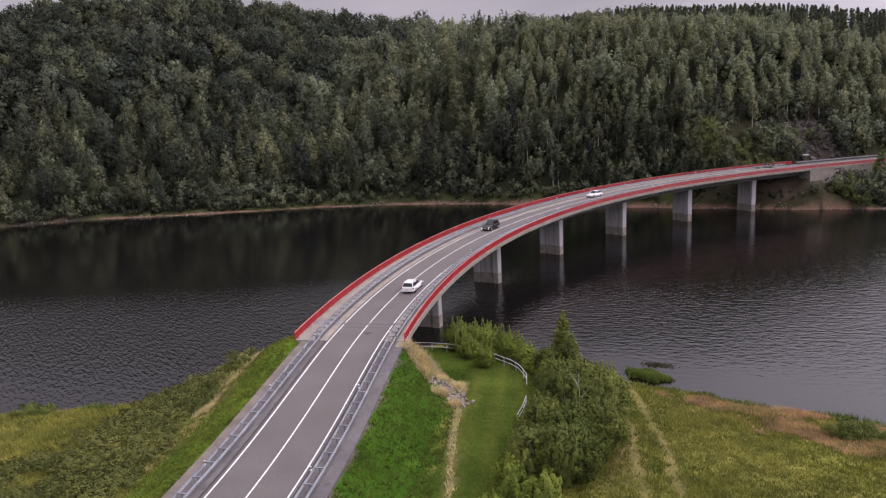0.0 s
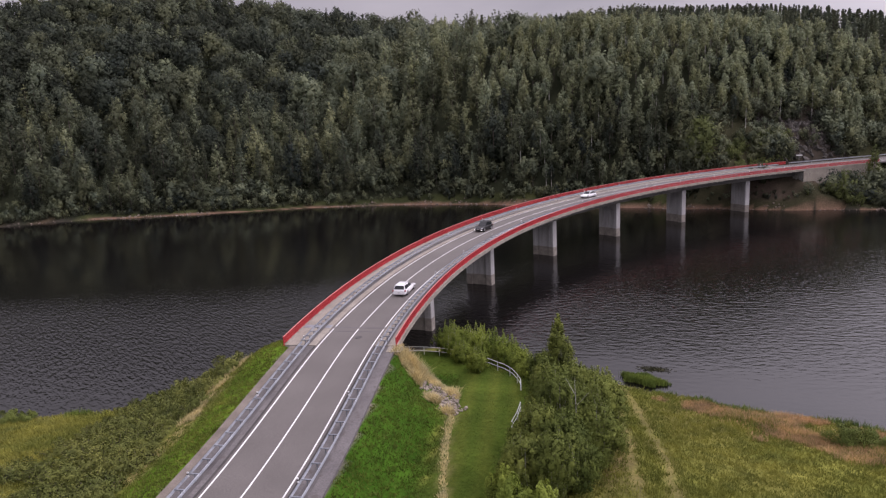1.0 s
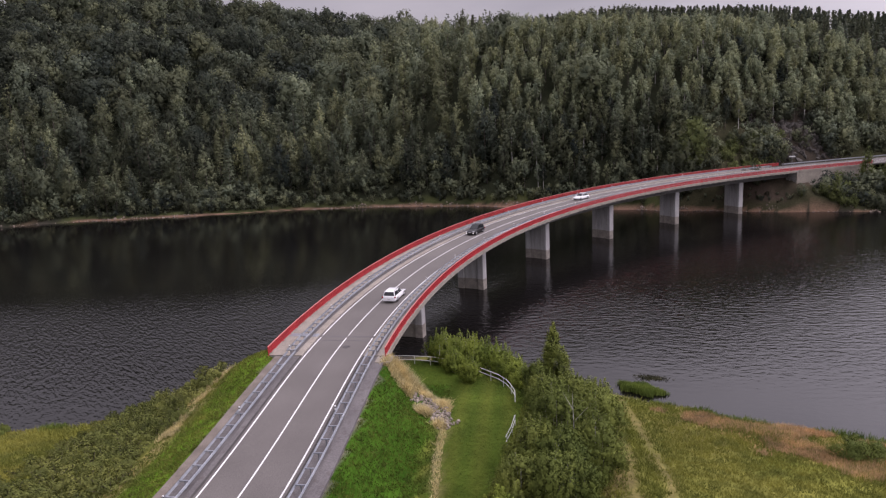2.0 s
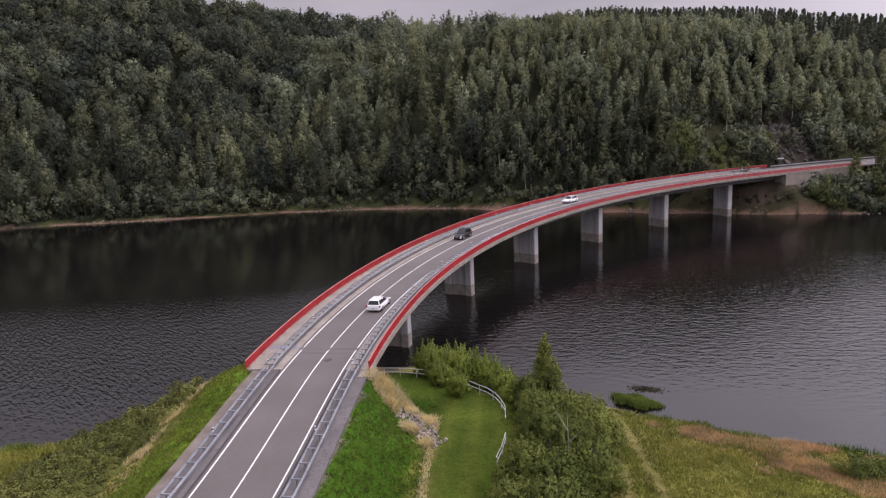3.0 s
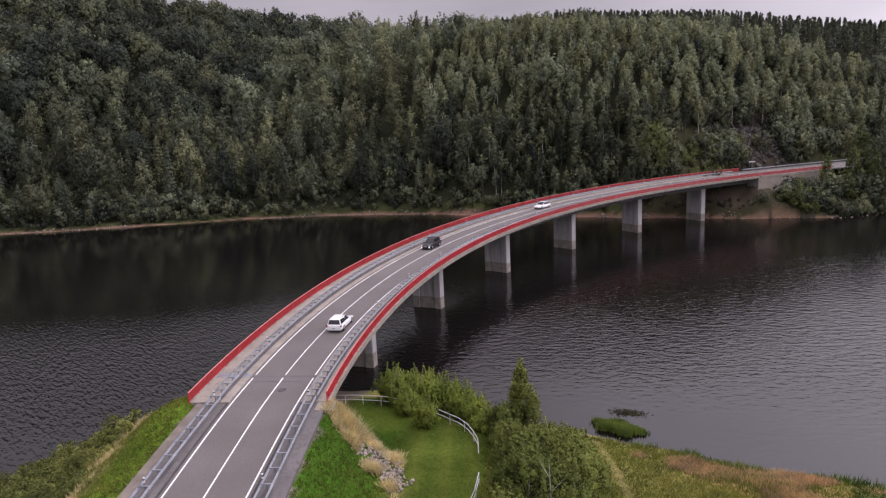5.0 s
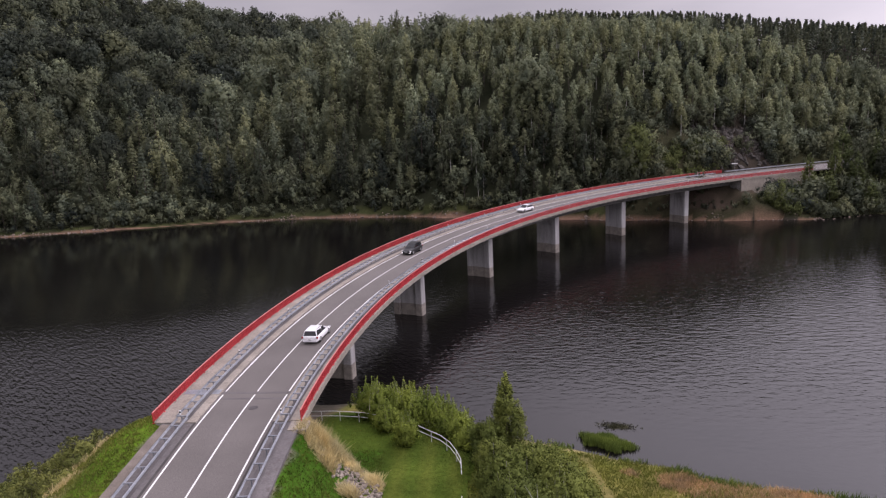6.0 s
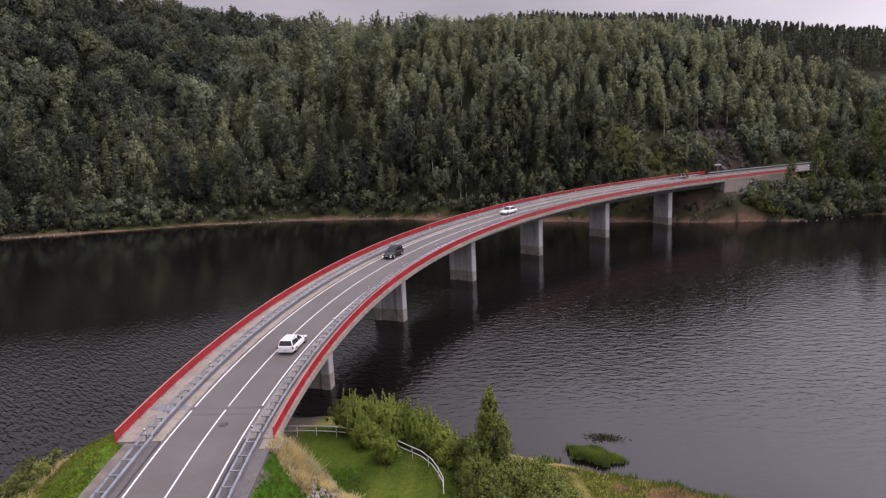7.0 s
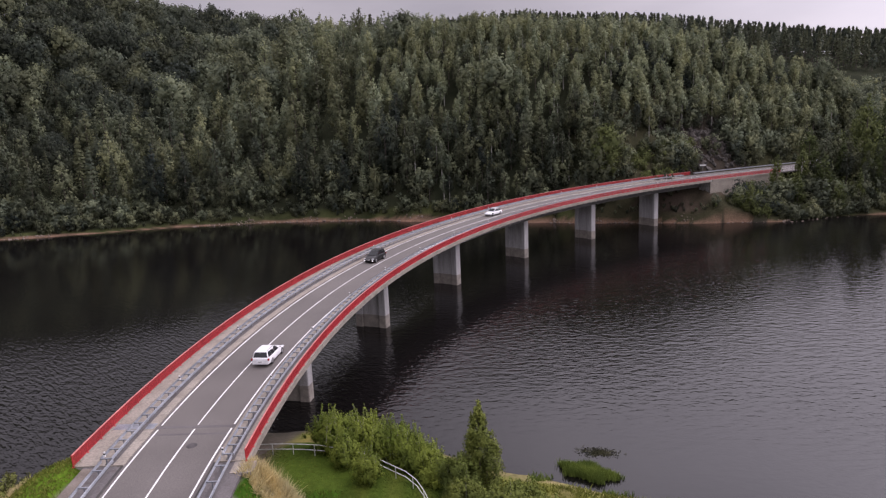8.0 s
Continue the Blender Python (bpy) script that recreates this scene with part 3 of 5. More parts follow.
bridge = empty("bridge", Matrix(), "long curved concrete road bridge on six wall piers over a lake", "bridge")
sweep("deck", [(-6.2, 0.02), (-6.2, -0.36), (-5.9, -0.42), (-3.4, -0.62), (3.4, -0.62), (5.9, -0.42), (6.2, -0.36), (6.2, 0.0),
               (3.9, -0.03), (-2.7, -0.03)], 0.6, S_END, 2.0, STAINED_CONCRETE, bridge)
sweep("girder", [(-3.6, -0.55), (3.6, -0.55), (3.2, -2.0), (-3.2, -2.0)], 1.2, S_END - 0.4, 2.0, SHADED_GIRDER_CONCRETE, bridge, "grey concrete box girder, darkened for the deck's shade")
# the same darker strips beneath the bridge's barriers
for d_ in (-3.8, 5.0):
    strip("barrier_strip", d_ - 0.30, d_ + 0.30, 0.7, S_END, 0.085, ASPHALT_PATCH, "narrow dark strip under the crash barrier", kind="", parent=bridge, thick=0.03)
strip("carriageway", -2.66, 3.84, 0.8, S_END, 0.0, ASPHALT, "grey asphalt road surface", kind="", parent=bridge, thick=0.04)
sweep("footway", [(-6.2, 0.0), (-6.2, 0.07), (-2.70, 0.06), (-2.70, -0.02)], 0.6, S_END, 1.0, PALE_CONCRETE, bridge, "pale concrete footway")
sweep("kerb", [(3.88, -0.02), (3.88, 0.06), (6.2, 0.07), (6.2, 0.0)], 0.6, S_END, 1.0, PALE_CONCRETE, bridge, "pale concrete kerb strip")


# edge beam in cast lengths, with a lighter face and open joints
def beam_length(s, length, d0, d1):
    return sweep("edge_beam", [(d0, 0.10), (d1, 0.10), (d1, -0.45), (d0, -0.45)], s + 0.03, s + length - 0.03, length, PALE_CONCRETE, bridge)


for k in range(44):
    a = 0.6 + k * 3.98
    beam_length(a, 3.98, 6.15, 6.42)
    beam_length(a, 3.98, -6.42, -6.15)

# dark bracket stubs beneath the edge beam
stub = bmesh.new()
box(stub, -0.16, 0.20, -0.16, 0.16, -0.20, 0.0, 0.02)
stub_mesh = part("drip_bracket", stub, STAINED_CONCRETE, bridge)
stub_mesh.matrix_world = road_pose(2.6, 6.05, -0.45)
for k in range(1, 87):
    o = new("drip_bracket", stub_mesh.data)
    o.parent = bridge
    o.matrix_world = road_pose(2.6 + k * 1.99, 6.05, -0.45)

# expansion joint and the patched asphalt before it
strip("expansion_joint", -6.1, 6.1, 6.05, 6.4, 0.005, ASPHALT_PATCH, "dark steel expansion joint", kind="", parent=bridge, step=0.3, thick=0.01).location.z = 0
strip("joint_plate", -6.3, -2.8, 5.9, 6.8, 0.078, ZINC, "grey steel cover plate", kind="", parent=bridge, step=0.4, thick=0.012)
strip("joint_patch", -2.6, 3.8, 4.9, 5.15, 0.004, ASPHALT_PATCH, "", kind="", parent=bridge, step=0.25, thick=0.006)


strip("end_slab", 5.45, 7.0, -1.0, 0.58, 0.03, PALE_CONCRETE, "pale concrete slab at the railing's end", kind="", parent=bridge, step=0.5, thick=0.25)


def marking(d, width, s0, s1, parent, name="edge_line"):
    return strip(name, d - width / 2, d + width / 2, s0, s1, 0.005, PAINT, "", kind="", parent=parent, step=1.0, thick=0.006)


for d, name in ((-2.40, "edge_line"), (0.59, "centre_line"), (3.58, "edge_line")):
    marking(d, 0.12 if name == "centre_line" else 0.13, -80, 5.85, road, name)
    marking(d, 0.11 if name == "centre_line" else 0.13, 6.55, S_END, bridge, name)
    marking(d, 0.14, S_END, 400, far_road, name)

# manhole cover in the lane
cover_bm = bmesh.new()
bmesh.ops.create_cone(cover_bm, cap_ends=True, segments=28, radius1=0.42, radius2=0.40, depth=0.03)
bmesh.ops.create_cone(cover_bm, cap_ends=True, segments=28, radius1=0.30, radius2=0.30, depth=0.04)
manhole = part("manhole_cover", cover_bm, STEEL_DARK)
manhole.matrix_world = road_pose(3.2, 1.35, 0.0)
tagged(manhole, "round dark iron manhole cover in grey asphalt", "manhole cover")


# ---- piers: a wall with a recessed panel and thick rounded ends, darker where the water has stood
def pier_mesh(height, parent):
    bm = bmesh.new()
    box(bm, -2.0, 2.0, -0.52, 0.52, -4.0, height, 0.0)
    body = part("pier", bm, PIER)
    body.parent = parent
    for sx in (-1, 1):
        bm = bmesh.new()
        box(bm, sx * 1.95 - 0.60, sx * 1.95 + 0.60, -0.78, 0.78, -4.0, height, 0.16)
        part("pier_end", bm, PIER, body)
    for sy in (-1, 1):
        bm = bmesh.new()
        box(bm, -1.5, 1.5, sy * 0.58 - 0.12, sy * 0.58 + 0.12, height - 1.35, height, 0.03)
        part("bearing_ledge", bm, PIER, body)
        bm = bmesh.new()
        box(bm, -1.1, 1.1, sy * 0.55 - 0.09, sy * 0.55 + 0.09, height - 1.75, height - 1.5, 0.02)
        part("shadow_ledge", bm, PIER, body)
    return body


def pier_material():
    """Grey concrete; the band that the lake covers at high water is browner, with a level upper edge."""
    m, n, l, b = shader("pier_concrete")
    geo = n.new("ShaderNodeNewGeometry")
    sep = n.new("ShaderNodeSeparateXYZ")
    l.new(geo.outputs["Position"], sep.inputs["Vector"])
    streak = noise_at(n, l, 1.6, 5, (1, 1, 0.12))
    col = ramp(n, l, streak, (0.27, 0.26, 0.255), (0.44, 0.43, 0.43))
    wet = ramp(n, l, noise_at(n, l, 1.2, 5), (0.17, 0.15, 0.13), (0.28, 0.25, 0.215))
    at = n.new("ShaderNodeMapRange")
    at.inputs["From Min"].default_value, at.inputs["From Max"].default_value = 1.98, 1.90
    l.new(sep.outputs["Z"], at.inputs["Value"])
    col = mix(n, l, col, wet, at.outputs["Result"])
    grain = noise_at(n, l, 7, 6)
    col = mix(n, l, col, ramp(n, l, grain, (0.8, 0.8, 0.8), (1.15, 1.15, 1.15)), 1.0, "MULTIPLY")
    l.new(col, b.inputs["Base Color"])
    b.inputs["Roughness"].default_value = 0.85
    bump(n, l, b, grain, 0.25, 0.015)
    return m


PIER = pier_material()
for s in (28.6, 55.9, 82.9, 109.0, 134.8, 159.0):
    top = on_road(s, 0.70, -1.95)
    p = pier_mesh(top.z, bridge)
    p.matrix_world = Matrix.Translation((top.x, top.y, 0)) @ Matrix.Rotation(-float(np.interp(s, s_table, turn_table)), 4, "Z")

# ---- abutments and wing walls
for s0, s1, low in ((-0.6, 1.6, 2.4), (S_END - 0.8, S_END + 1.2, 3.0)):
    sweep("abutment", [(-6.2, -0.4), (6.2, -0.4), (6.2, -0.4 - low * 3), (-6.2, -0.4 - low * 3)], s0, s1, 1.0, STAINED_CONCRETE, bridge, "stained concrete abutment")
sweep("wing_wall", [(5.9, -0.40), (6.3, -0.40), (6.3, -8.0), (5.9, -8.0)], S_END - 0.8, S_END + 27, 2.0, PALE_CONCRETE, bridge, "pale concrete wing wall")
sweep("wing_wall", [(6.05, -0.46), (6.4, -0.46), (6.4, -5.2), (6.05, -5.2)], -1.0, 2.2, 1.0, STAINED_CONCRETE, bridge, "stained concrete wing wall")
sweep("wing_wall", [(-6.4, -0.46), (-6.05, -0.46), (-6.05, -5.2), (-6.4, -5.2)], -0.6, 2.2, 1.0, STAINED_CONCRETE, bridge)
sweep("edge_beam", [(6.0, 0.10), (6.42, 0.10), (6.42, -0.45), (6.0, -0.45)], S_END, S_END + 27, 2.0, PALE_CONCRETE, bridge)


# ---- red railings
def railing(side, s0, s1, label):
    d = 6.27 * side
    rail = empty("bridge_railing", road_pose(s0, d), label, "railing", "red railings of the bridge")
    inv = rail.matrix_world.inverted()
    n = int(round((s1 - s0) / 2.0))
    if not RAIL_MESHES:
        bm = bmesh.new()
        for k in range(26):
            y = 0.05 + (k + 0.5) * 1.9 / 26
            box(bm, -0.009, 0.009, y - 0.018, y + 0.018, 0.10, 0.88)
        box(bm, -0.02, 0.02, 0.0, 2.0, 0.08, 0.12)
        box(bm, -0.02, 0.02, 0.0, 2.0, 0.86, 0.90)
        me = bpy.data.meshes.new("bar_panel")
        bm.to_mesh(me)
        me.materials.append(RED)
        bm.free()
        bm = bmesh.new()
        box(bm, -0.035, 0.035, -0.03, 0.03, -0.02, 0.92, 0.006)
        box(bm, -0.09, 0.09, -0.08, 0.08, -0.03, 0.0)
        post = bpy.data.meshes.new("post")
        bm.to_mesh(post)
        post.materials.append(RED)
        bm.free()
        RAIL_MESHES.extend((me, post))
    for k in range(n):
        a, b = on_road(s0 + k * (s1 - s0) / n, d, 0.10), on_road(s0 + (k + 1) * (s1 - s0) / n, d, 0.10)
        along = b - a
        m = Matrix.Translation(a) @ along.to_track_quat("Y", "Z").to_matrix().to_4x4()
        for me, name in zip(RAIL_MESHES, ("bar_panel", "post")):
            o = new(name, me)
            o.parent = rail
            o.matrix_parent_inverse = inv
            o.matrix_world = m @ (Matrix.Diagonal((1, along.length / 2.0, 1, 1)) if name == "bar_panel" else Matrix())
    top = sweep("handrail", [(d - 0.06, 1.02), (d - 0.045, 1.05), (d + 0.045, 1.05), (d + 0.06, 1.02), (d + 0.045, 0.98), (d - 0.045, 0.98)], s0, s1, 2.0, RED_PALE, None, "weathered pale red handrail")
    top.parent = rail
    top.matrix_parent_inverse = inv
    return rail


RAIL_MESHES = []
railing(1, 0.5, S_END + 27, "red steel bar railing on the bridge's lakeward edge beam")
railing(-1, 0.5, S_END + 5.5, "red steel bar railing beside the bridge's footway")


# ---- crash barriers: two corrugated beams joined by spacers, on posts
WAVE = [(-0.16, 0.02), (-0.11, 0.075), (-0.05, 0.075), (0.0, 0.02), (0.05, 0.075), (0.11, 0.075), (0.16, 0.02)]


def barrier(dm, half, s0, s1, gap, base, label):
    rail = empty("crash_barrier", road_pose(s0, dm), label, "crash barrier", "crash barriers of the road")
    inv = rail.matrix_world.inverted()

    def own(o):
        o.parent = rail
        o.matrix_parent_inverse = inv
        return o
    for out in (-1, 1):
        pts = [(dm + out * (half + v - 0.07), base + 0.61 + 0.8 * u) for u, v in WAVE]
        back = [(a - out * 0.012, h) for a, h in pts[::-1]]
        own(sweep("beam", pts + back, s0, s1, 1.5, ZINC, None, "", smooth=False))
    if not BARRIER_MESHES:
        bm = bmesh.new()
        box(bm, -0.05, 0.05, -0.03, 0.03, -0.6, 0.60, 0.008)
        me = bpy.data.meshes.new("post")
        bm.to_mesh(me)
        bm.free()
        me.materials.append(ZINC)
        bm = bmesh.new()
        box(bm, -half + 0.03, half - 0.03, -0.06, 0.06, 0.58, 0.66, 0.01)
        sp = bpy.data.meshes.new("spacer")
        bm.to_mesh(sp)
        bm.free()
        sp.materials.append(ZINC)
        BARRIER_MESHES.extend((me, sp))
    n = int((s1 - s0) / gap)
    for k in range(n + 1):
        m = road_pose(min(s0 + 0.05 + k * gap, s1 - 0.05), dm, base)
        for me, name in zip(BARRIER_MESHES, ("post", "spacer")):
            o = own(new(name, me))
            o.matrix_world = m
    return rail


BARRIER_MESHES = []
barrier(-3.70, 0.45, -79, 0.4, 2.0, -0.02, "galvanised double crash barrier along the paved verge")
barrier(4.90, 0.45, -79, 0.4, 2.0, -0.02, "galvanised double crash barrier along the paved verge")
barrier(-3.80, 0.45, 0.45, S_END, 1.33, 0.06, "galvanised double crash barrier on the bridge's footway")
barrier(5.0, 0.45, 0.45, S_END, 1.33, 0.06, "galvanised double crash barrier on the bridge's kerb")
barrier(-5.3, 0.42, S_END + 6, S_END + 110, 4.0, 0.0, "galvanised crash barrier along the far road")


# ---- marker posts on the barriers
def marker_post():
    t = empty("marker_post", Matrix(), "small white marker post with a black band on a crash barrier", "marker post", "marker posts of the road")
    bm = bmesh.new()
    box(bm, -0.06, 0.06, -0.04, 0.04, -0.04, 0.36, 0.012)
    part("body", bm, WHITE_PLASTIC, t)
    bm = bmesh.new()
    box(bm, -0.064, 0.064, -0.044, 0.044, 0.14, 0.25, 0.0)
    part("band", bm, BLACK_PLASTIC, t, "black band")
    return t


first = marker_post()
first.matrix_world = road_pose(-12.6, -3.9, 0.72)
for s in (-38.5, -25.5):
    copy_thing(first, road_pose(s, -3.9, 0.72))
    copy_thing(first, road_pose(s, 4.45, 0.72))
copy_thing(first, road_pose(-12.4, 4.45, 0.72))
for k in range(14):
    copy_thing(first, road_pose(0.6 + 13.1 * k, -3.95, 0.80))
    copy_thing(first, road_pose(0.6 + 13.1 * k, 4.6, 0.80))


# ---------------------------------------------------------------- plants
def leaf_tris(rng, p, nrm, size, soft=None):
    n = len(p)
    soft = nrm if soft is None else soft / np.linalg.norm(soft, axis=1)[:, None]
    t = np.cross(nrm, rng.normal(size=(n, 3)))
    t /= np.linalg.norm(t, axis=1)[:, None] + 1e-9
    b = np.cross(nrm, t)
    sz = size * (0.6 + 0.8 * rng.random((n, 1)))
    tri = np.stack([p + t * sz * 0.62, p - t * sz * 0.31 + b * sz * 0.5, p - t * sz * 0.31 - b * sz * 0.5], 1)
    return np.concatenate([tri, np.repeat(soft[:, None, :], 3, 1)], 2)


def stick(a, b, r0, r1, sides=5):
    """A tapered stick as triangles."""
    a, b = np.array(a, float), np.array(b, float)
    ax = b - a
    ax /= np.linalg.norm(ax) + 1e-9
    u = np.cross(ax, (0.3, 0.9, 0.1))
    u /= np.linalg.norm(u)
    w = np.cross(ax, u)
    out = []
    for k in range(sides):
        t0, t1 = 2 * math.pi * k / sides, 2 * math.pi * (k + 1) / sides
        e0, e1 = math.cos(t0) * u + math.sin(t0) * w, math.cos(t1) * u + math.sin(t1) * w
        out += [(a + e0 * r0, a + e1 * r0, b + e1 * r1), (a + e0 * r0, b + e1 * r1, b + e0 * r1)]
    return np.array(out)


def conifer(rng, h, radius, n, size):
    """A spruce: whorls of drooping sprays round a straight stem."""
    u = rng.random(n) ** 0.75
    z = h * (0.12 + 0.88 * u)
    whorl = np.round(z / (h / 16)) * (h / 16)
    z = whorl * 0.35 + z * 0.65
    r = radius * np.clip(1 - z / h, 0, 1) ** 0.85 * (0.45 + 0.6 * rng.random(n)) + 0.12
    a = rng.random(n) * 6.283
    p = np.stack([r * np.cos(a), r * np.sin(a), z - 0.25 * r], 1)
    nrm = np.stack([np.cos(a) * 0.7, np.sin(a) * 0.7, 0.75 + 0 * a], 1) + 0.4 * rng.normal(size=(n, 3))
    nrm /= np.linalg.norm(nrm, axis=1)[:, None]
    soft = np.stack([np.cos(a), np.sin(a), 0.55 + 0 * a], 1) + 0.15 * rng.normal(size=(n, 3))
    return leaf_tris(rng, p, nrm, size, soft), stick((0, 0, -0.6), (0, 0, h * 0.97), 0.013 * h + 0.03, 0.02, 6)


def triangle_mesh(name, tris, materials, which=None, tint=None):
    n = len(tris)
    me = bpy.data.meshes.new(name)
    me.vertices.add(n * 3)
    me.vertices.foreach_set("co", tris[:, :, :3].reshape(-1).astype(np.float32))
    me.loops.add(n * 3)
    me.loops.foreach_set("vertex_index", np.arange(n * 3, dtype=np.int32))
    me.polygons.add(n)
    me.polygons.foreach_set("loop_start", np.arange(0, n * 3, 3, dtype=np.int32))
    for x in materials:
        me.materials.append(x)
    if which is not None:
        me.polygons.foreach_set("material_index", which.astype(np.int32))
    if tint is not None:
        at = me.attributes.new("tint", "FLOAT", "POINT")
        at.data.foreach_set("value", tint.astype(np.float32))
    me.update(calc_edges=True)
    if tris.shape[2] == 6:
        soft = me.attributes.new("custom_normal", "FLOAT_VECTOR", "POINT")
        soft.data.foreach_set("vector", tris[:, :, 3:].reshape(-1).astype(np.float32))
    return me


def tree_thing(name, leaf, wood, leaf_mat, bark, m, label, category, group=""):
    t = empty(name, m, label, category, group)
    for part_name, tris, mat in (("crown", leaf, leaf_mat), ("trunk", wood, bark)):
        o = new(part_name, triangle_mesh(part_name, tris, [mat]))
        o.parent = t
    return t


def height_at(x, y):
    return float(land(np.array([x]), np.array([y]))[0][0])


# ---- far woods
def outline(form, u):
    """How wide a crown is at the share u of its height."""
    u = np.clip(u, 0, 1)
    foot = np.clip(u / 0.20, 0, 1) ** 0.6
    if form == "spire":
        return foot * np.clip(1 - np.clip((u - 0.18) / 0.82, 0, 1) ** 1.15, 0.02, 1)
    if form == "oval":
        return foot * np.clip(1 - np.clip((u - 0.30) / 0.70, 0, 1) ** 1.9, 0.03, 1)
    return foot * np.sqrt(np.clip(1 - np.clip(np.abs(u - 0.5) / 0.52, 0, 1) ** 2, 0.03, 1))


OCTA = np.array([[(1, 0, 0), (0, 1, 0), (0, 0, 1)], [(0, 1, 0), (-1, 0, 0), (0, 0, 1)], [(-1, 0, 0), (0, -1, 0), (0, 0, 1)], [(0, -1, 0), (1, 0, 0), (0, 0, 1)],
                 [(0, 1, 0), (1, 0, 0), (0, 0, -1)], [(-1, 0, 0), (0, 1, 0), (0, 0, -1)], [(0, -1, 0), (-1, 0, 0), (0, 0, -1)], [(1, 0, 0), (0, -1, 0), (0, 0, -1)]], float)


def crowned(rng, form, h, radius, clumps, cards, size, stem=0.10, loose=1.0, knot_size=0.36):
    """A far tree: leaf clumps on boughs round a stem, each a dark knot hidden in small leaves."""
    u = stem + (1 - stem) * (np.arange(clumps) + 0.6) / clumps
    side = np.arange(clumps) * 2.39996 + rng.normal(size=clumps) * 0.7
    girth = radius * outline(form, (u - stem) / (1 - stem))
    knot = (knot_size * girth + 0.09 * radius) * rng.uniform(0.7, 1.3, clumps)
    reach = np.maximum(girth - knot * 0.8, 0) * rng.uniform(0.45, 1.2, clumps) * loose
    top = np.minimum(h * u * rng.uniform(0.96, 1.04, clumps), h - knot * 0.8)
    mid = np.stack([reach * np.cos(side), reach * np.sin(side), top], 1)
    tall = rng.uniform(0.9, 1.6, clumps)
    stretch = np.stack([0 * u + 1, 0 * u + 1, tall], 1)
    out = mid * np.array([0.8 / radius, 0.8 / radius, 0])
    body = OCTA[None] * (knot * 0.55)[:, None, None, None] * stretch[:, None, None, :] + mid[:, None, None, :]
    body_n = OCTA[None] * 0.5 + out[:, None, None, :] + (np.array([0, 0, 0.8]) * (mid[:, 2:] / h - 0.6))[:, None, None, :]
    body, body_n = body.reshape(-1, 3, 3), body_n.reshape(-1, 3, 3)
    body_n /= np.linalg.norm(body_n, axis=2)[:, :, None] + 1e-6
    weight = knot ** 2
    pick = rng.choice(clumps, cards, p=weight / weight.sum())
    v = rng.normal(size=(cards, 3)) + 0.9 * out[pick] + np.array([0, 0, 0.30])
    v /= np.linalg.norm(v, axis=1)[:, None]
    p = mid[pick] + v * (knot[pick] * rng.uniform(0.60, 1.35, cards))[:, None] * stretch[pick]
    p[:, 2] = np.clip(p[:, 2], 0.1, h * 1.06)
    sway = rng.normal(size=(clumps, 3)) * 0.18
    soft = v * 0.62 + out[pick] * 0.9 + sway[pick] + np.array([0, 0, 0.12]) + 0.22 * rng.normal(size=(cards, 3))
    soft[:, 2] += 1.1 * (p[:, 2] / h - 0.55)
    nrm = v + 0.7 * rng.normal(size=(cards, 3))
    nrm /= np.linalg.norm(nrm, axis=1)[:, None]
    tris = leaf_tris(rng, p, nrm, size, soft)
    wood = [stick((0, 0, -0.6), (0, 0, h * 0.6), 0.010 * h + 0.02, 0.007 * h, 5), stick((0, 0, h * 0.6), (0, 0, h * 0.95), 0.007 * h, 0.02, 4)]
    return np.concatenate([np.concatenate([body, body_n], 2), tris]), np.concatenate(wood)


rng = np.random.default_rng(7)
KINDS = []
for leaf_n, leaf_size, fewer in ((1.0, 1.0, 1.0), (0.55, 1.32, 0.8), (0.12, 2.6, 0.4)):
    for k in range(4):
        KINDS.append(("broad", *crowned(rng, "dome", 18.0, 5.4, int(42 * fewer), int(1750 * leaf_n), 0.58 * leaf_size, 0.10, 1.05, 0.34), BARK))
    for k in range(4):
        KINDS.append(("oval", *crowned(rng, "oval", 18.5, 3.3, int(30 * fewer), int(1150 * leaf_n), 0.50 * leaf_size, 0.06, 1.15), BARK))
    for k in range(4):
        KINDS.append(("slim", *crowned(rng, ("oval", "dome", "dome", "oval")[k], 12.5, 1.85, int(20 * fewer), int(720 * leaf_n), 0.36 * leaf_size, 0.12 if k < 2 else 0.34, 1.15), BIRCH_BARK if k == 3 else BARK))
    for k in range(3):
        KINDS.append(("spruce", *conifer(rng, 17.0, 3.0, int(950 * leaf_n), 0.56 * leaf_size), BARK))
    for k in range(3):
        KINDS.append(("bush", *crowned(rng, "dome", 4.6, 2.3, 7, int(300 * leaf_n), 0.36 * leaf_size, 0.0), BARK))
LOOKS = 18
BROAD, OVAL, SLIM, SPRUCE, BUSH = range(0, 4), range(4, 8), range(8, 12), range(12, 15), range(15, 18)


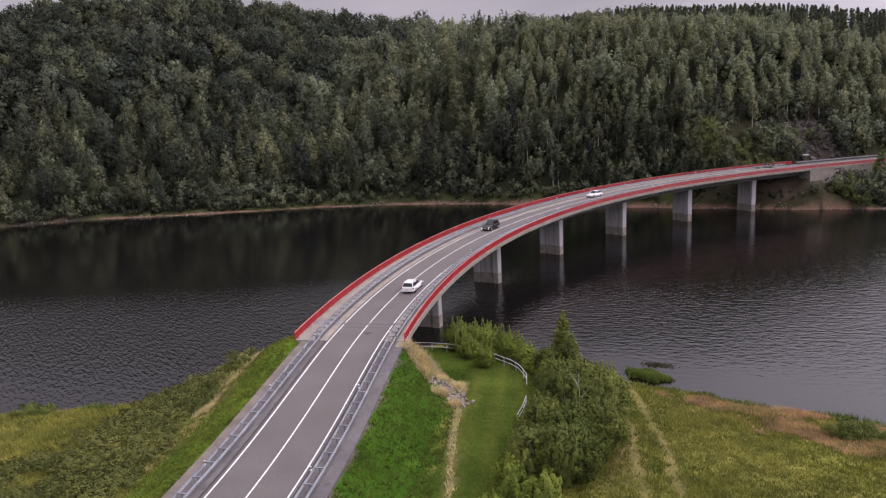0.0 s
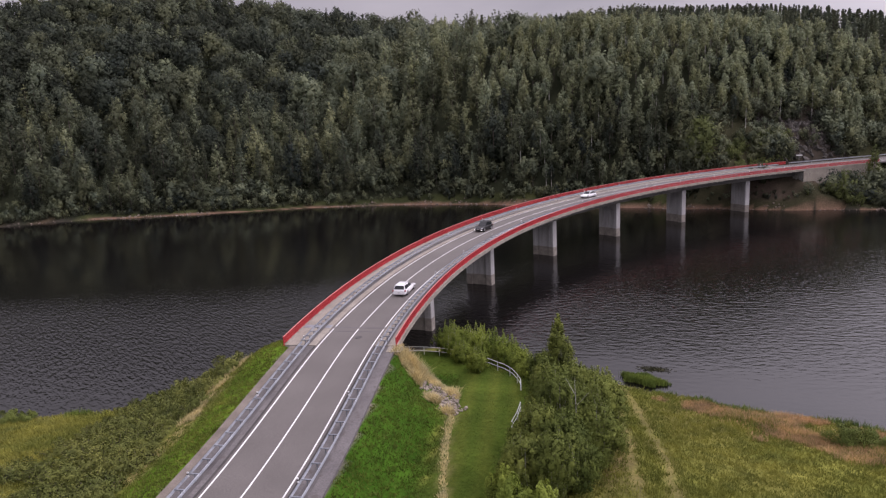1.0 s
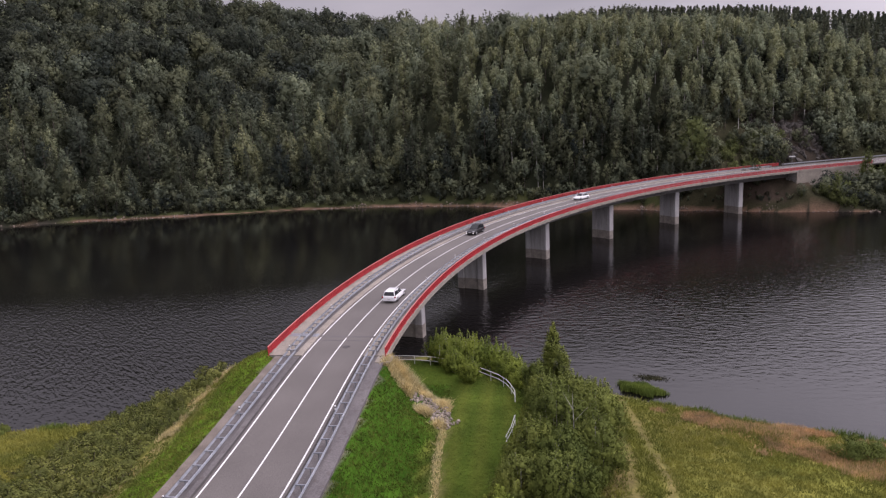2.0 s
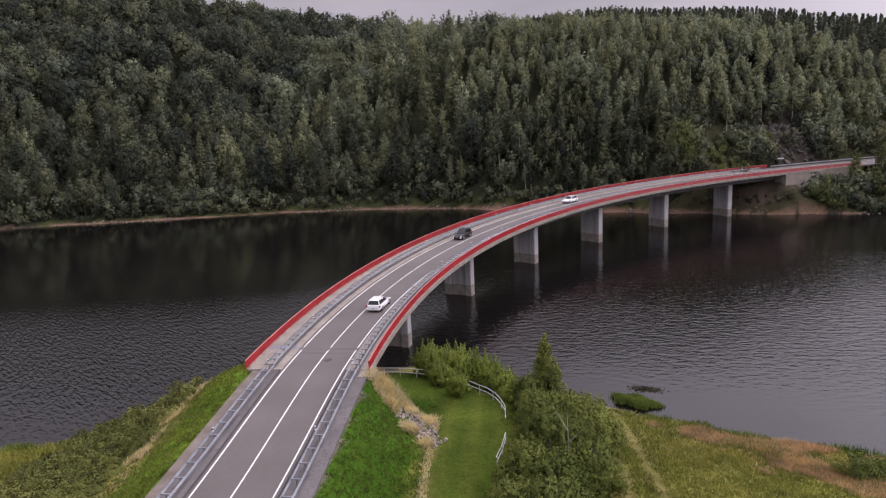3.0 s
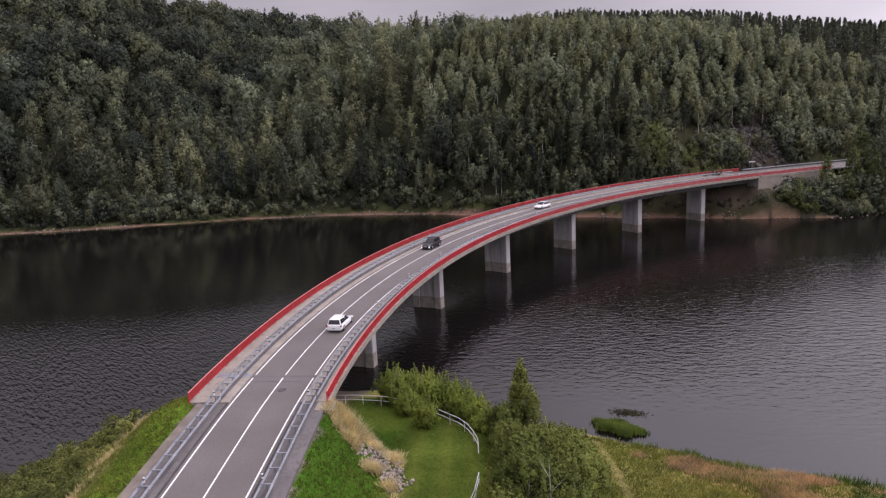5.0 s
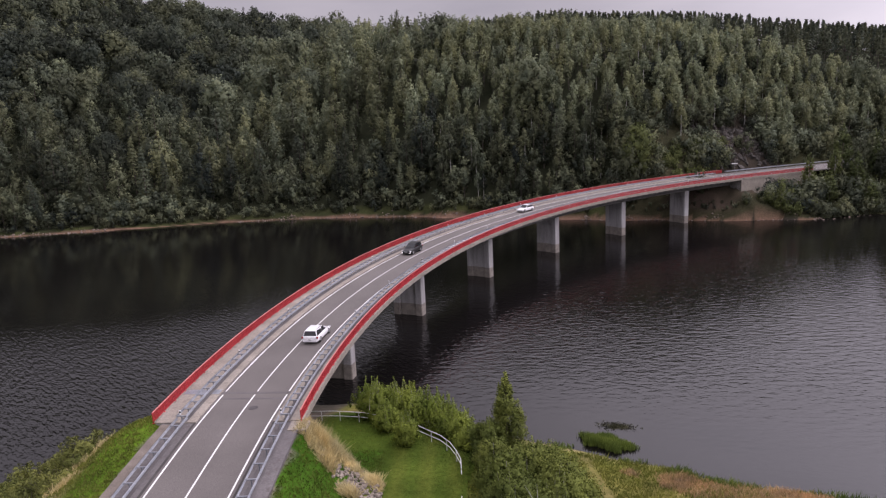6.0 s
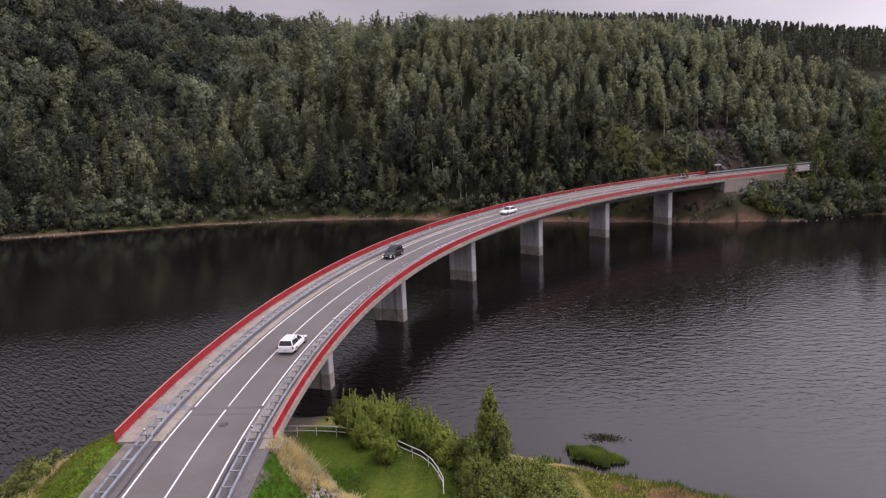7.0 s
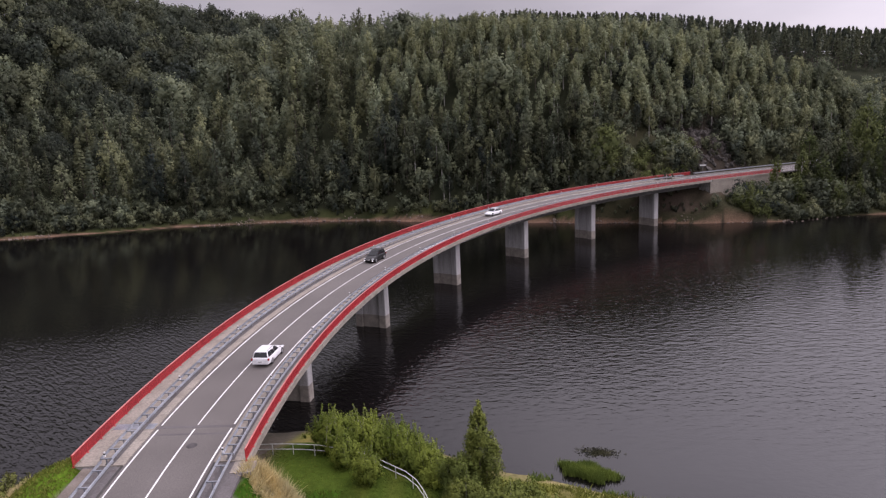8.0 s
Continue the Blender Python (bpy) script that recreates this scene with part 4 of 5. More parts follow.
def plant_forest():
    rng = np.random.default_rng(11)
    xs, ys = [], []
    for x0, x1, step in ((-350, -30, 8.0), (-30, 215, 3.9)):
        for x in np.arange(x0, x1, step):
            for y in np.arange(60, 480, step):
                xs.append(x + rng.uniform(-0.45, 0.45) * step)
                ys.append(y + rng.uniform(-0.45, 0.45) * step)
    xs, ys = np.array(xs), np.array(ys)
    z, s, d, w, v = land(xs, ys)
    v1, v2 = np.interp(xs, HILL_X, SHOULDER_V), np.interp(xs, HILL_X, RIDGE_V)
    ok = (v > 3.5) & (v < np.where(xs < -60, v2 + 14, v1 + 26)) & ~((s > 150) & (np.abs(d) < 9.5) & (s < 330)) & ~((s > 160) & (s < 330) & (d < 0) & (d > -12 - 5 * (s < 206)))
    ok &= ~((s > 150) & (s < 215) & (d > 0) & (d < 40))
    ok &= (xs > -1.25 * (ys + 65) - 5) & (xs < 48 + 0.52 * (ys + 40))
    xs, ys, z, v, v1 = (q[ok] for q in (xs, ys, z, v, v1))
    kind = np.empty(len(xs), int)
    scale = np.empty(len(xs))
    tint = np.empty(len(xs))
    patch, patch2, lift, shade = lumps(xs, ys, 17, 4), lumps(xs, ys, 9, 6), lumps(xs, ys, 5.5, 12), lumps(xs, ys, 14, 15)
    for i in range(len(xs)):
        u = v[i] / v1[i]
        q = rng.random()
        upper = xs[i] < -85 + 25 * patch[i] and u > 0.55 + 0.15 * patch2[i]
        right = xs[i] > -30 + 12 * patch[i]
        if upper and q < 0.88:
            kind[i], scale[i], tint[i] = rng.choice(BROAD), rng.uniform(0.70, 1.25), 0.0 + 0.50 * rng.random() ** 1.7
        elif patch2[i] > 0.45 and q < (0.12 if right else 0.45):
            kind[i], scale[i], tint[i] = rng.choice(BROAD), rng.uniform(0.6, 0.95), rng.uniform(0.02, 0.30)
        elif patch[i] > 0.55 and q < (0.0 if right and u > 0.6 else 0.2 if right else 0.5) or q < (0.015 if right and u < 0.6 else 0.05 if not right else 0.0):
            kind[i], scale[i], tint[i] = rng.choice(SPRUCE), rng.uniform(0.75, 1.15), rng.uniform(0.10, 0.34)
        elif right and (q < 0.80 or u > 0.4):
            kind[i], scale[i], tint[i] = rng.choice(SLIM), rng.uniform(0.80, 1.02), rng.uniform(0.20, 0.68)
        else:
            kind[i], scale[i], tint[i] = rng.choice(OVAL), rng.uniform(0.65, 1.25) * (0.72 if right else 1.0), rng.uniform(0.04, 0.82)
        if kind[i] in SPRUCE:
            tint[i] -= 0.16 * (xs[i] > -40)
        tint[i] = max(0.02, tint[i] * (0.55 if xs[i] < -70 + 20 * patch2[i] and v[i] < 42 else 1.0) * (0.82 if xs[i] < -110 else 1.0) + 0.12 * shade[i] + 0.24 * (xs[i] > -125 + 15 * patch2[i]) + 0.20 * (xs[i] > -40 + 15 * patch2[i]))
        if rng.random() < 0.05:
            tint[i] += 0.30
        scale[i] *= 1.0 + 0.16 * lift[i]
        if v[i] < 9:
            scale[i] *= 0.75
        if v[i] > 90 or xs[i] < -225 or xs[i] > 150:
            kind[i] += LOOKS
    return xs, ys, z, v, kind, scale, tint


fx_, fy_, fz_, fv_, fkind, fscale, ftint = plant_forest()
front = np.argsort(fv_ + 4 * lumps(fx_, fy_, 8, 2))
front = [i for i in front if -200 < fx_[i] < 130][:170]
is_front = np.zeros(len(fx_), bool)
is_front[front] = True


def flat_normals(t):
    n = np.cross(t[:, 1] - t[:, 0], t[:, 2] - t[:, 0])
    return n / (np.linalg.norm(n, axis=1)[:, None] + 1e-9)


def woods(name, xs, ys, zs, kinds, scales, tints, label, leaf=None):
    rng = np.random.default_rng(5)
    leaf_t, leaf_c, wood_t, wood_k = [], [], [], []
    for k in range(len(KINDS)):
        sel = np.where(kinds == k)[0]
        if not len(sel):
            continue
        ang = rng.random(len(sel)) * 6.283
        ca, sa = np.cos(ang), np.sin(ang)
        for which, tris in ((0, KINDS[k][1]), (1, KINDS[k][2][:10 if KINDS[k][0] == "bush" else 24])):
            p = tris.reshape(-1, tris.shape[2])
            sc = scales[sel][:, None]
            wide = sc * rng.uniform(0.85, 1.20, (len(sel), 1))
            X = (p[None, :, 0] * ca[:, None] - p[None, :, 1] * sa[:, None]) * wide + xs[sel][:, None]
            Y = (p[None, :, 0] * sa[:, None] + p[None, :, 1] * ca[:, None]) * wide + ys[sel][:, None]
            Z = p[None, :, 2] * sc + zs[sel][:, None]
            t = np.stack([X, Y, Z], -1).reshape(-1, 3, 3)
            if which == 0:
                NX = p[None, :, 3] * ca[:, None] - p[None, :, 4] * sa[:, None]
                NY = p[None, :, 3] * sa[:, None] + p[None, :, 4] * ca[:, None]
                N = np.stack([NX, NY, np.broadcast_to(p[None, :, 5], NX.shape)], -1).reshape(-1, 3, 3)
                t = np.concatenate([t, N], 2)
                leaf_t.append(t)
                leaf_c.append(np.repeat(tints[sel], len(p)))
            else:
                wood_t.append(t)
                wood_k.append(np.full(len(t), 2 if KINDS[k][3] is BIRCH_BARK else 1))
    lt, wt = np.concatenate(leaf_t), np.concatenate(wood_t)
    tris = np.concatenate([lt, np.concatenate([wt, np.repeat(flat_normals(wt)[:, None, :], 3, 1)], 2)])
    idx = np.concatenate([np.zeros(len(lt)), np.concatenate(wood_k)])
    tint = np.concatenate([np.concatenate(leaf_c), np.zeros(len(wt) * 3)])
    return tagged(new(name, triangle_mesh(name, tris, [leaf or LEAF_WOODS, BARK, BIRCH_BARK], idx, tint)), label, "woods", kind="stuff")


# the low growth under and in front of the trees
def undergrowth():
    rng = np.random.default_rng(63)
    xs = rng.uniform(-230, 150, 1200)
    ys = np.interp(xs, FAR_SHORE[:, 0], FAR_SHORE[:, 1]) + 1.6 + 22 * rng.random(1200) ** 2.0
    a, b = rng.uniform(178, 335, 900), -8.6 - 30 * rng.random(900) ** 1.4
    road_side = [on_road(p, q) for p, q in zip(a, b)]
    xs, ys = np.concatenate([xs, [p.x for p in road_side]]), np.concatenate([ys, [p.y for p in road_side]])
    z, s, d, w, v = land(xs, ys)
    ok = (v > 1.3) & ~((s > 174) & (np.abs(d) < 8.5)) & ~((s > 186) & (s < 203) & (d < 0) & (d > -16) & (rng.random(len(xs)) < 0.8))
    xs, ys, z, v = xs[ok], ys[ok], z[ok], v[ok]
    scale = rng.uniform(0.3, 1.35, len(xs)) * np.clip(0.45 + v / 10, 0.4, 1.1) * np.where((s[ok] > 150) & (np.abs(d[ok]) < 9), 0.4, 1.0)
    return xs, ys, z, rng.choice(BUSH, len(xs)) + np.where((xs > 40) & (s[ok] > 150), 0, LOOKS), scale, np.clip(rng.uniform(0.05, 0.70, len(xs)) + 0.2 * lumps(xs, ys, 9, 3), 0, 1)


ux, uy, uz, uk, us, ut = undergrowth()
woods("undergrowth", ux, uy, uz, uk, us, ut, "dense green undergrowth and bushes along the far shore")

rest = ~is_front
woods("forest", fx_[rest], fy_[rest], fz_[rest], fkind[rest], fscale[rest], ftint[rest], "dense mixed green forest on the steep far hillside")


def back_ridge():
    rng = np.random.default_rng(21)
    xs, ys = [], []
    for x in np.arange(-70, 330, 5.6):
        for y in np.arange(290, 640, 5.6):
            xs.append(x + rng.uniform(-2.6, 2.6))
            ys.append(y + rng.uniform(-2.6, 2.6))
    xs, ys = np.array(xs), np.array(ys)
    z, s, d, w, v = land(xs, ys)
    v2 = np.interp(xs, HILL_X, RIDGE_V)
    ok = (v > v2 - 90) & (v < v2 + 30) & (xs < 70 + 0.52 * (ys + 40))
    xs, ys, z = xs[ok], ys[ok], z[ok]
    dark = rng.random(len(xs)) < 0.35 + 0.6 * smooth_step((xs - 10) / 40)
    kinds = np.where(dark, rng.choice(SPRUCE, len(xs)), rng.choice(OVAL, len(xs))) + 2 * LOOKS
    return xs, ys, z, kinds, rng.uniform(0.70, 0.86, len(xs)), np.where(dark, rng.uniform(0.12, 0.32, len(xs)), rng.uniform(0.25, 0.5, len(xs)))


bx, by, bz, bk, bs, bt = back_ridge()
woods("forest", bx, by, bz, bk, bs, bt, "dark spruce forest on the distant ridge")

# trees of the front row stand singly
protos = {}
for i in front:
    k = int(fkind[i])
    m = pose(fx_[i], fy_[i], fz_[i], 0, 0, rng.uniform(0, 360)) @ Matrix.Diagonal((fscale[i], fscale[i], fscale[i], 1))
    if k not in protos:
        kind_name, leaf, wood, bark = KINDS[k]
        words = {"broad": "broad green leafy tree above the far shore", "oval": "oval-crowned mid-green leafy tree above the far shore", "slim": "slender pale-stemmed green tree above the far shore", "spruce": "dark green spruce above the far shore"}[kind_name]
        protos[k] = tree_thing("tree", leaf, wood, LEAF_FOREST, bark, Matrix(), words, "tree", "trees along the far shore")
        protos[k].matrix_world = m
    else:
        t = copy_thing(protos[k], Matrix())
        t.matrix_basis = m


# ---------------------------------------------------------------- cars
def car(label, paint, length, width, height, kind, m):
    """A car on its wheels, heading along +y: body, glass, lamps, mirrors, plates and four wheels."""
    t = empty("car", m, label, "car", "cars on the bridge")
    L, W, H = length, width, height
    belt, sill, nose = 0.60 * H, 0.20, 0.48 * H
    tail_top = {"estate": 0.03, "suv": 0.035, "hatch": 0.10}[kind]
    # stations from the tail forward: place, lower edge, shoulder height, half width
    stations = [(0.000, 0.34, belt * 0.80, 0.40), (0.012, 0.26, belt * 0.97, 0.455), (0.06, sill, belt, 0.485), (0.20, sill, belt, 0.50), (0.50, sill, belt * 0.99, 0.50),
                (0.68, sill, belt * 0.96, 0.495), (0.80, sill, nose * 1.06, 0.485), (0.92, sill + 0.03, nose * 0.96, 0.455), (0.985, 0.26, nose * 0.82, 0.40), (1.0, 0.32, nose * 0.66, 0.34)]
    verts, faces, k = [], [], 8
    for u, lo, hi, hw in stations:
        y, w = (u - 0.5) * L, hw * W
        mid = (lo + hi) / 2
        verts += [(-w * 0.86, y, lo), (-w, y, lo + 0.10), (-w * 1.0, y, mid + 0.08), (-w * 0.90, y, hi), (w * 0.90, y, hi), (w * 1.0, y, mid + 0.08), (w, y, lo + 0.10), (w * 0.86, y, lo)]
    for i in range(len(stations) - 1):
        for j in range(k):
            a, b = i * k + j, i * k + (j + 1) % k
            faces.append((a, b, b + k, a + k))
    faces += [tuple(range(k))[::-1], tuple(range((len(stations) - 1) * k, len(stations) * k))]
    body = mesh_object("body", verts, faces, paint, t, True)
    edge = body.modifiers.new("round", "BEVEL")
    edge.width, edge.segments, edge.limit_method, edge.angle_limit = 0.035, 2, "ANGLE", radians(28)
    # cabin: lower ring at the belt, upper ring at the roof
    y0, y1 = (tail_top - 0.5) * L, (0.70 - 0.5) * L
    r0, r1 = (tail_top + (0.05 if kind != "hatch" else 0.10) - 0.5) * L, (0.50 - 0.5) * L
    wl_, wr = 0.445 * W, 0.365 * W
    low = [(-wl_, y0, belt - 0.02), (wl_, y0, belt - 0.02), (wl_ * 0.96, y1, belt * 0.95), (-wl_ * 0.96, y1, belt * 0.95)]
    ym = (r0 + r1) / 2
    up = [(-wr, r0, H - 0.07), (wr, r0, H - 0.07), (wr, r1, H - 0.05), (-wr, r1, H - 0.05)]
    roof_mid = [(-wr * 1.02, ym, H), (wr * 1.02, ym, H)]
    cabin_verts = low + up + roof_mid
    cabin = mesh_object("cabin", cabin_verts, [(0, 1, 5, 4), (1, 2, 6, 9, 5), (2, 3, 7, 6), (3, 0, 4, 8, 7), (4, 5, 9, 8), (8, 9, 6, 7)], paint, t)
    edge = cabin.modifiers.new("round", "BEVEL")
    edge.width, edge.segments = 0.05, 2

    def pane(name, a, b, c, d, inset=0.12, lift=0.012):
        """A dark window laid just proud of the cabin's side."""
        pts = [Vector(q) for q in (a, b, c, d)]
        mid = sum(pts, Vector()) / 4
        nrm = (pts[1] - pts[0]).cross(pts[2] - pts[0]).normalized()
        if nrm.dot(mid - Vector((0, 0, H * 0.6))) < 0:
            nrm = -nrm
        pts = [q.lerp(mid, inset) + nrm * lift for q in pts]
        mesh_object(name, pts + [q - nrm * 0.03 for q in pts], [(0, 1, 2, 3), (0, 4, 5, 1), (1, 5, 6, 2), (2, 6, 7, 3), (3, 7, 4, 0)], CAR_GLASS, t)
    pane("rear_window", low[0], low[1], up[1], up[0])
    pane("windscreen", low[3], low[2], up[2], up[3], 0.09)
    for sx in (0, 1):
        a, b, c, d = (low[1], low[2], up[2], up[1]) if sx else (low[0], low[3], up[3], up[0])
        a, b, c, d = (Vector(q) for q in (a, b, c, d))
        cuts = (0.02, 0.30, 0.60, 0.97)
        for u0, u1 in zip(cuts[:-1], cuts[1:]):
            pane("side_window", a.lerp(b, u0), a.lerp(b, u1), d.lerp(c, u1), d.lerp(c, u0), 0.07, 0.014)
    for sx in (-1, 1):
        bm = bmesh.new()
        box(bm, sx * 0.46 * W - 0.10, sx * 0.46 * W + 0.10, -L / 2 + 0.0, -L / 2 + 0.13, belt * 0.72, belt * 0.95, 0.03)
        part("tail_lamp", bm, TAIL_RED, t, "red tail lamp")
        bm = bmesh.new()
        box(bm, sx * 0.38 * W - 0.16, sx * 0.38 * W + 0.16, L / 2 - 0.26, L / 2 - 0.06, nose * 0.72, nose * 0.90, 0.04)
        part("headlamp", bm, LAMP_CLEAR, t, "clear headlamp")
        if kind == "suv":
            bm = bmesh.new()
            box(bm, sx * 0.36 * W - 0.10, sx * 0.36 * W + 0.10, L / 2 - 0.20, L / 2 + 0.01, 0.36, 0.44, 0.03)
            part("running_lamp", bm, LAMP_LIT, t, "lit white running lamp")
        bm = bmesh.new()
        box(bm, sx * 0.53 * W - 0.09, sx * 0.53 * W + 0.09, 0.17 * L - 0.06, 0.17 * L + 0.06, belt + 0.02, belt + 0.17, 0.03)
        part("mirror", bm, paint, t)
    bm = bmesh.new()
    box(bm, -0.38 * W, 0.38 * W, L / 2 - 0.10, L / 2 - 0.015, 0.27, nose * 0.62, 0.03)
    part("grille", bm, BLACK_PLASTIC, t, "black grille")
    bm = bmesh.new()
    box(bm, -0.44 * W, 0.44 * W, -L / 2 - 0.02, -L / 2 + 0.10, 0.24, 0.46, 0.04)
    part("rear_bumper", bm, paint, t)
    for y in (-L / 2 - 0.03, L / 2 - 0.02):
        bm = bmesh.new()
        box(bm, -0.26, 0.26, y - 0.008, y + 0.03, 0.46, 0.57, 0.004)
        part("number_plate", bm, WHITE_PLASTIC, t, "white plate with a plain bar")
        bm = bmesh.new()
        box(bm, -0.19, 0.19, y - 0.012, y + 0.034, 0.49, 0.54)
        part("plate_bar", bm, BLACK_PLASTIC, t)
    if kind != "hatch":
        for sx in (-1, 1):
            bm = bmesh.new()
            tube(bm, (sx * wr * 0.92, r0 + 0.2, H + 0.005), (sx * wr * 0.92, r1 - 0.1, H + 0.005), 0.022)
            part("roof_rail", bm, BLACK_PLASTIC, t, "dark roof rail")
    rad = 0.33 if kind != "suv" else 0.36
    for sx in (-1, 1):
        for y in (-0.30 * L, 0.305 * L):
            bm = bmesh.new()
            g = bmesh.ops.create_cone(bm, cap_ends=True, segments=20, radius1=rad, radius2=rad, depth=0.22)["verts"]
            bmesh.ops.bevel(bm, geom=[e for e in bm.edges if len(e.link_faces) == 2 and e.calc_face_angle() > 1], offset=0.03, segments=2, affect="EDGES")
            bmesh.ops.transform(bm, matrix=pose(sx * (W / 2 - 0.10), y, rad, 0, 90, 0), verts=bm.verts)
            wheel = part("wheel", bm, TYRE, t, "black tyre on a silver rim")
            bm = bmesh.new()
            bmesh.ops.create_cone(bm, cap_ends=True, segments=16, radius1=rad * 0.64, radius2=rad * 0.58, depth=0.236)
            bmesh.ops.transform(bm, matrix=pose(sx * (W / 2 - 0.10), y, rad, 0, 90, 0), verts=bm.verts)
            part("rim", bm, RIM, wheel)
    return t


car("white estate car with dark windows driving over the bridge", CAR_WHITE, 4.65, 1.82, 1.47, "estate", road_pose(20.5, 2.05, 0.005))
car("black sport utility car with lit front on the grey asphalt", CAR_BLACK, 4.45, 1.86, 1.64, "suv", road_pose(61.0, -0.9, 0.005, True))
car("white hatchback car coming over the curved bridge", CAR_WHITE, 4.4, 1.80, 1.46, "hatch", road_pose(103.0, -1.0, 0.005, True))


# ---------------------------------------------------------------- near bank: fence, stones, shrubs
def pipe_fence(points, label, lift=1.0):
    """Two pipes on posts, following the ground."""
    pts = []
    for (ax, ay), (bx_, by_) in zip(points[:-1], points[1:]):
        n = max(1, int(round(math.hypot(bx_ - ax, by_ - ay) / 0.5)))
        pts += [(ax + (bx_ - ax) * i / n, ay + (by_ - ay) * i / n) for i in range(n)]
    pts.append(points[-1])
    z = land(np.array([p[0] for p in pts]), np.array([p[1] for p in pts]))[0]
    z = np.convolve(np.concatenate([[z[0]] * 4, z, [z[-1]] * 4]), np.ones(9) / 9, "valid")
    f = empty("pipe_fence", pose(*pts[0], float(z[0])), label, "fence", "white pipe fence")
    inv = f.matrix_world.inverted()

    def own(o):
        o.matrix_parent_inverse = inv
        return o
    for h in (lift, lift * 0.52):
        bm = bmesh.new()
        rings = []
        for i in range(len(pts)):
            a, b = pts[max(i - 1, 0)], pts[min(i + 1, len(pts) - 1)]
            out = Vector((b[1] - a[1], a[0] - b[0], 0)).normalized()
            at = Vector((*pts[i], z[i] + h))
            rings.append([bm.verts.new(at + 0.035 * (out * math.cos(k * math.pi / 3) + Vector((0, 0, math.sin(k * math.pi / 3))))) for k in range(6)])
        for one, two in zip(rings[:-1], rings[1:]):
            for k in range(6):
                bm.faces.new((one[k], one[(k + 1) % 6], two[(k + 1) % 6], two[k]))
        bm.faces.new(rings[0])
        bm.faces.new(rings[-1])
        own(part("pipe", bm, FENCE_WHITE, f))
    for i in range(0, len(pts), 4):
        bm = bmesh.new()
        tube(bm, (*pts[i], z[i] - 0.6), (*pts[i], z[i] + lift), 0.038, sides=8)
        own(part("post", bm, FENCE_WHITE, f))
    return f


pipe_fence([(-4.0, 10.4), (-1.2, 10.2), (2.2, 10.0), (5.3, 9.3), (7.3, 8.5), (8.9, 7.4), (10.3, 6.4), (11.4, 5.1), (12.2, 3.6), (12.8, 2.2), (13.1, 0.6)], "grey-white two-pipe fence round the mown terrace")
pipe_fence([(13.75, -3.4), (13.85, -6.0), (13.75, -8.2)], "short grey-white pipe fence beside the shrubs")


def stone_mesh(seed):
    r = np.random.default_rng(seed)
    bm = bmesh.new()
    bmesh.ops.create_icosphere(bm, subdivisions=1, radius=0.5)
    for v in bm.verts:
        v.co *= 0.75 + 0.5 * r.random()
        v.co.z *= 0.7
    me = bpy.data.meshes.new("stone")
    bm.to_mesh(me)
    bm.free()
    me.materials.append(STONE)
    return me


STONE_LINE = [(2.3, 0.9), (4.2, -0.5), (6.0, -2.2), (7.4, -4.6)]
STONES = [stone_mesh(k) for k in range(6)]
r = np.random.default_rng(3)
riprap = empty("stone_riprap", pose(4.5, -2.5, height_at(4.5, -2.5)), "heap of broken grey-brown quarry stones on the bank", "stones")
inv = riprap.matrix_world.inverted()
for k in range(264):
    u = r.random()
    x = float(np.interp(u, (0, 0.35, 0.7, 1), [q[0] for q in STONE_LINE])) + r.normal() * 0.55
    y = float(np.interp(u, (0, 0.35, 0.7, 1), [q[1] for q in STONE_LINE])) + r.normal() * 0.55
    o = new("stone", STONES[k % 6])
    o.parent = riprap
    o.matrix_parent_inverse = inv
    q = 0.22 + 0.34 * r.random() ** 2
    o.matrix_world = pose(x, y, height_at(x, y) + 0.10, r.uniform(0, 360), r.uniform(0, 360), r.uniform(0, 360)) @ Matrix.Diagonal((q, q, q, 1))
for k in range(36):
    x, y = 7.4 + r.normal() * 0.35, -4.6 + r.normal() * 0.45
    o = new("stone", STONES[k % 6])
    o.parent = riprap
    o.matrix_parent_inverse = inv
    o.matrix_world = pose(x, y, height_at(x, y) + 0.05, r.uniform(0, 360), r.uniform(0, 360), r.uniform(0, 360)) @ Matrix.Diagonal((0.3, 0.3, 0.3, 1))


def blades(name, xs, ys, height, width, material, label, tints, per=6, spread=0.12, lean=0.35, seed=1, z=None):
    """Tufts of pointed blades, each tuft a few triangles."""
    rg = np.random.default_rng(seed)
    z = land(xs, ys)[0] if z is None else z
    n = len(xs)
    bx = np.repeat(xs, per) + rg.normal(size=n * per) * spread
    by = np.repeat(ys, per) + rg.normal(size=n * per) * spread
    bz = np.repeat(z, per) - 0.04
    h = np.repeat(height, per) * rg.uniform(0.55, 1.1, n * per)
    a = rg.random(n * per) * 6.283
    w = width * rg.uniform(0.6, 1.3, n * per)
    lx, ly = rg.normal(size=n * per) * lean * h, rg.normal(size=n * per) * lean * h
    p0 = np.stack([bx - w * np.cos(a), by - w * np.sin(a), bz], 1)
    p1 = np.stack([bx + w * np.cos(a), by + w * np.sin(a), bz], 1)
    p2 = np.stack([bx + lx, by + ly, bz + h], 1)
    tint = np.repeat(tints, per * 3)
    tris = np.stack([p0, p1, p2], 1)
    return tagged(new(name, triangle_mesh(name, tris, [material], None, tint)), label, "grass", kind="stuff")


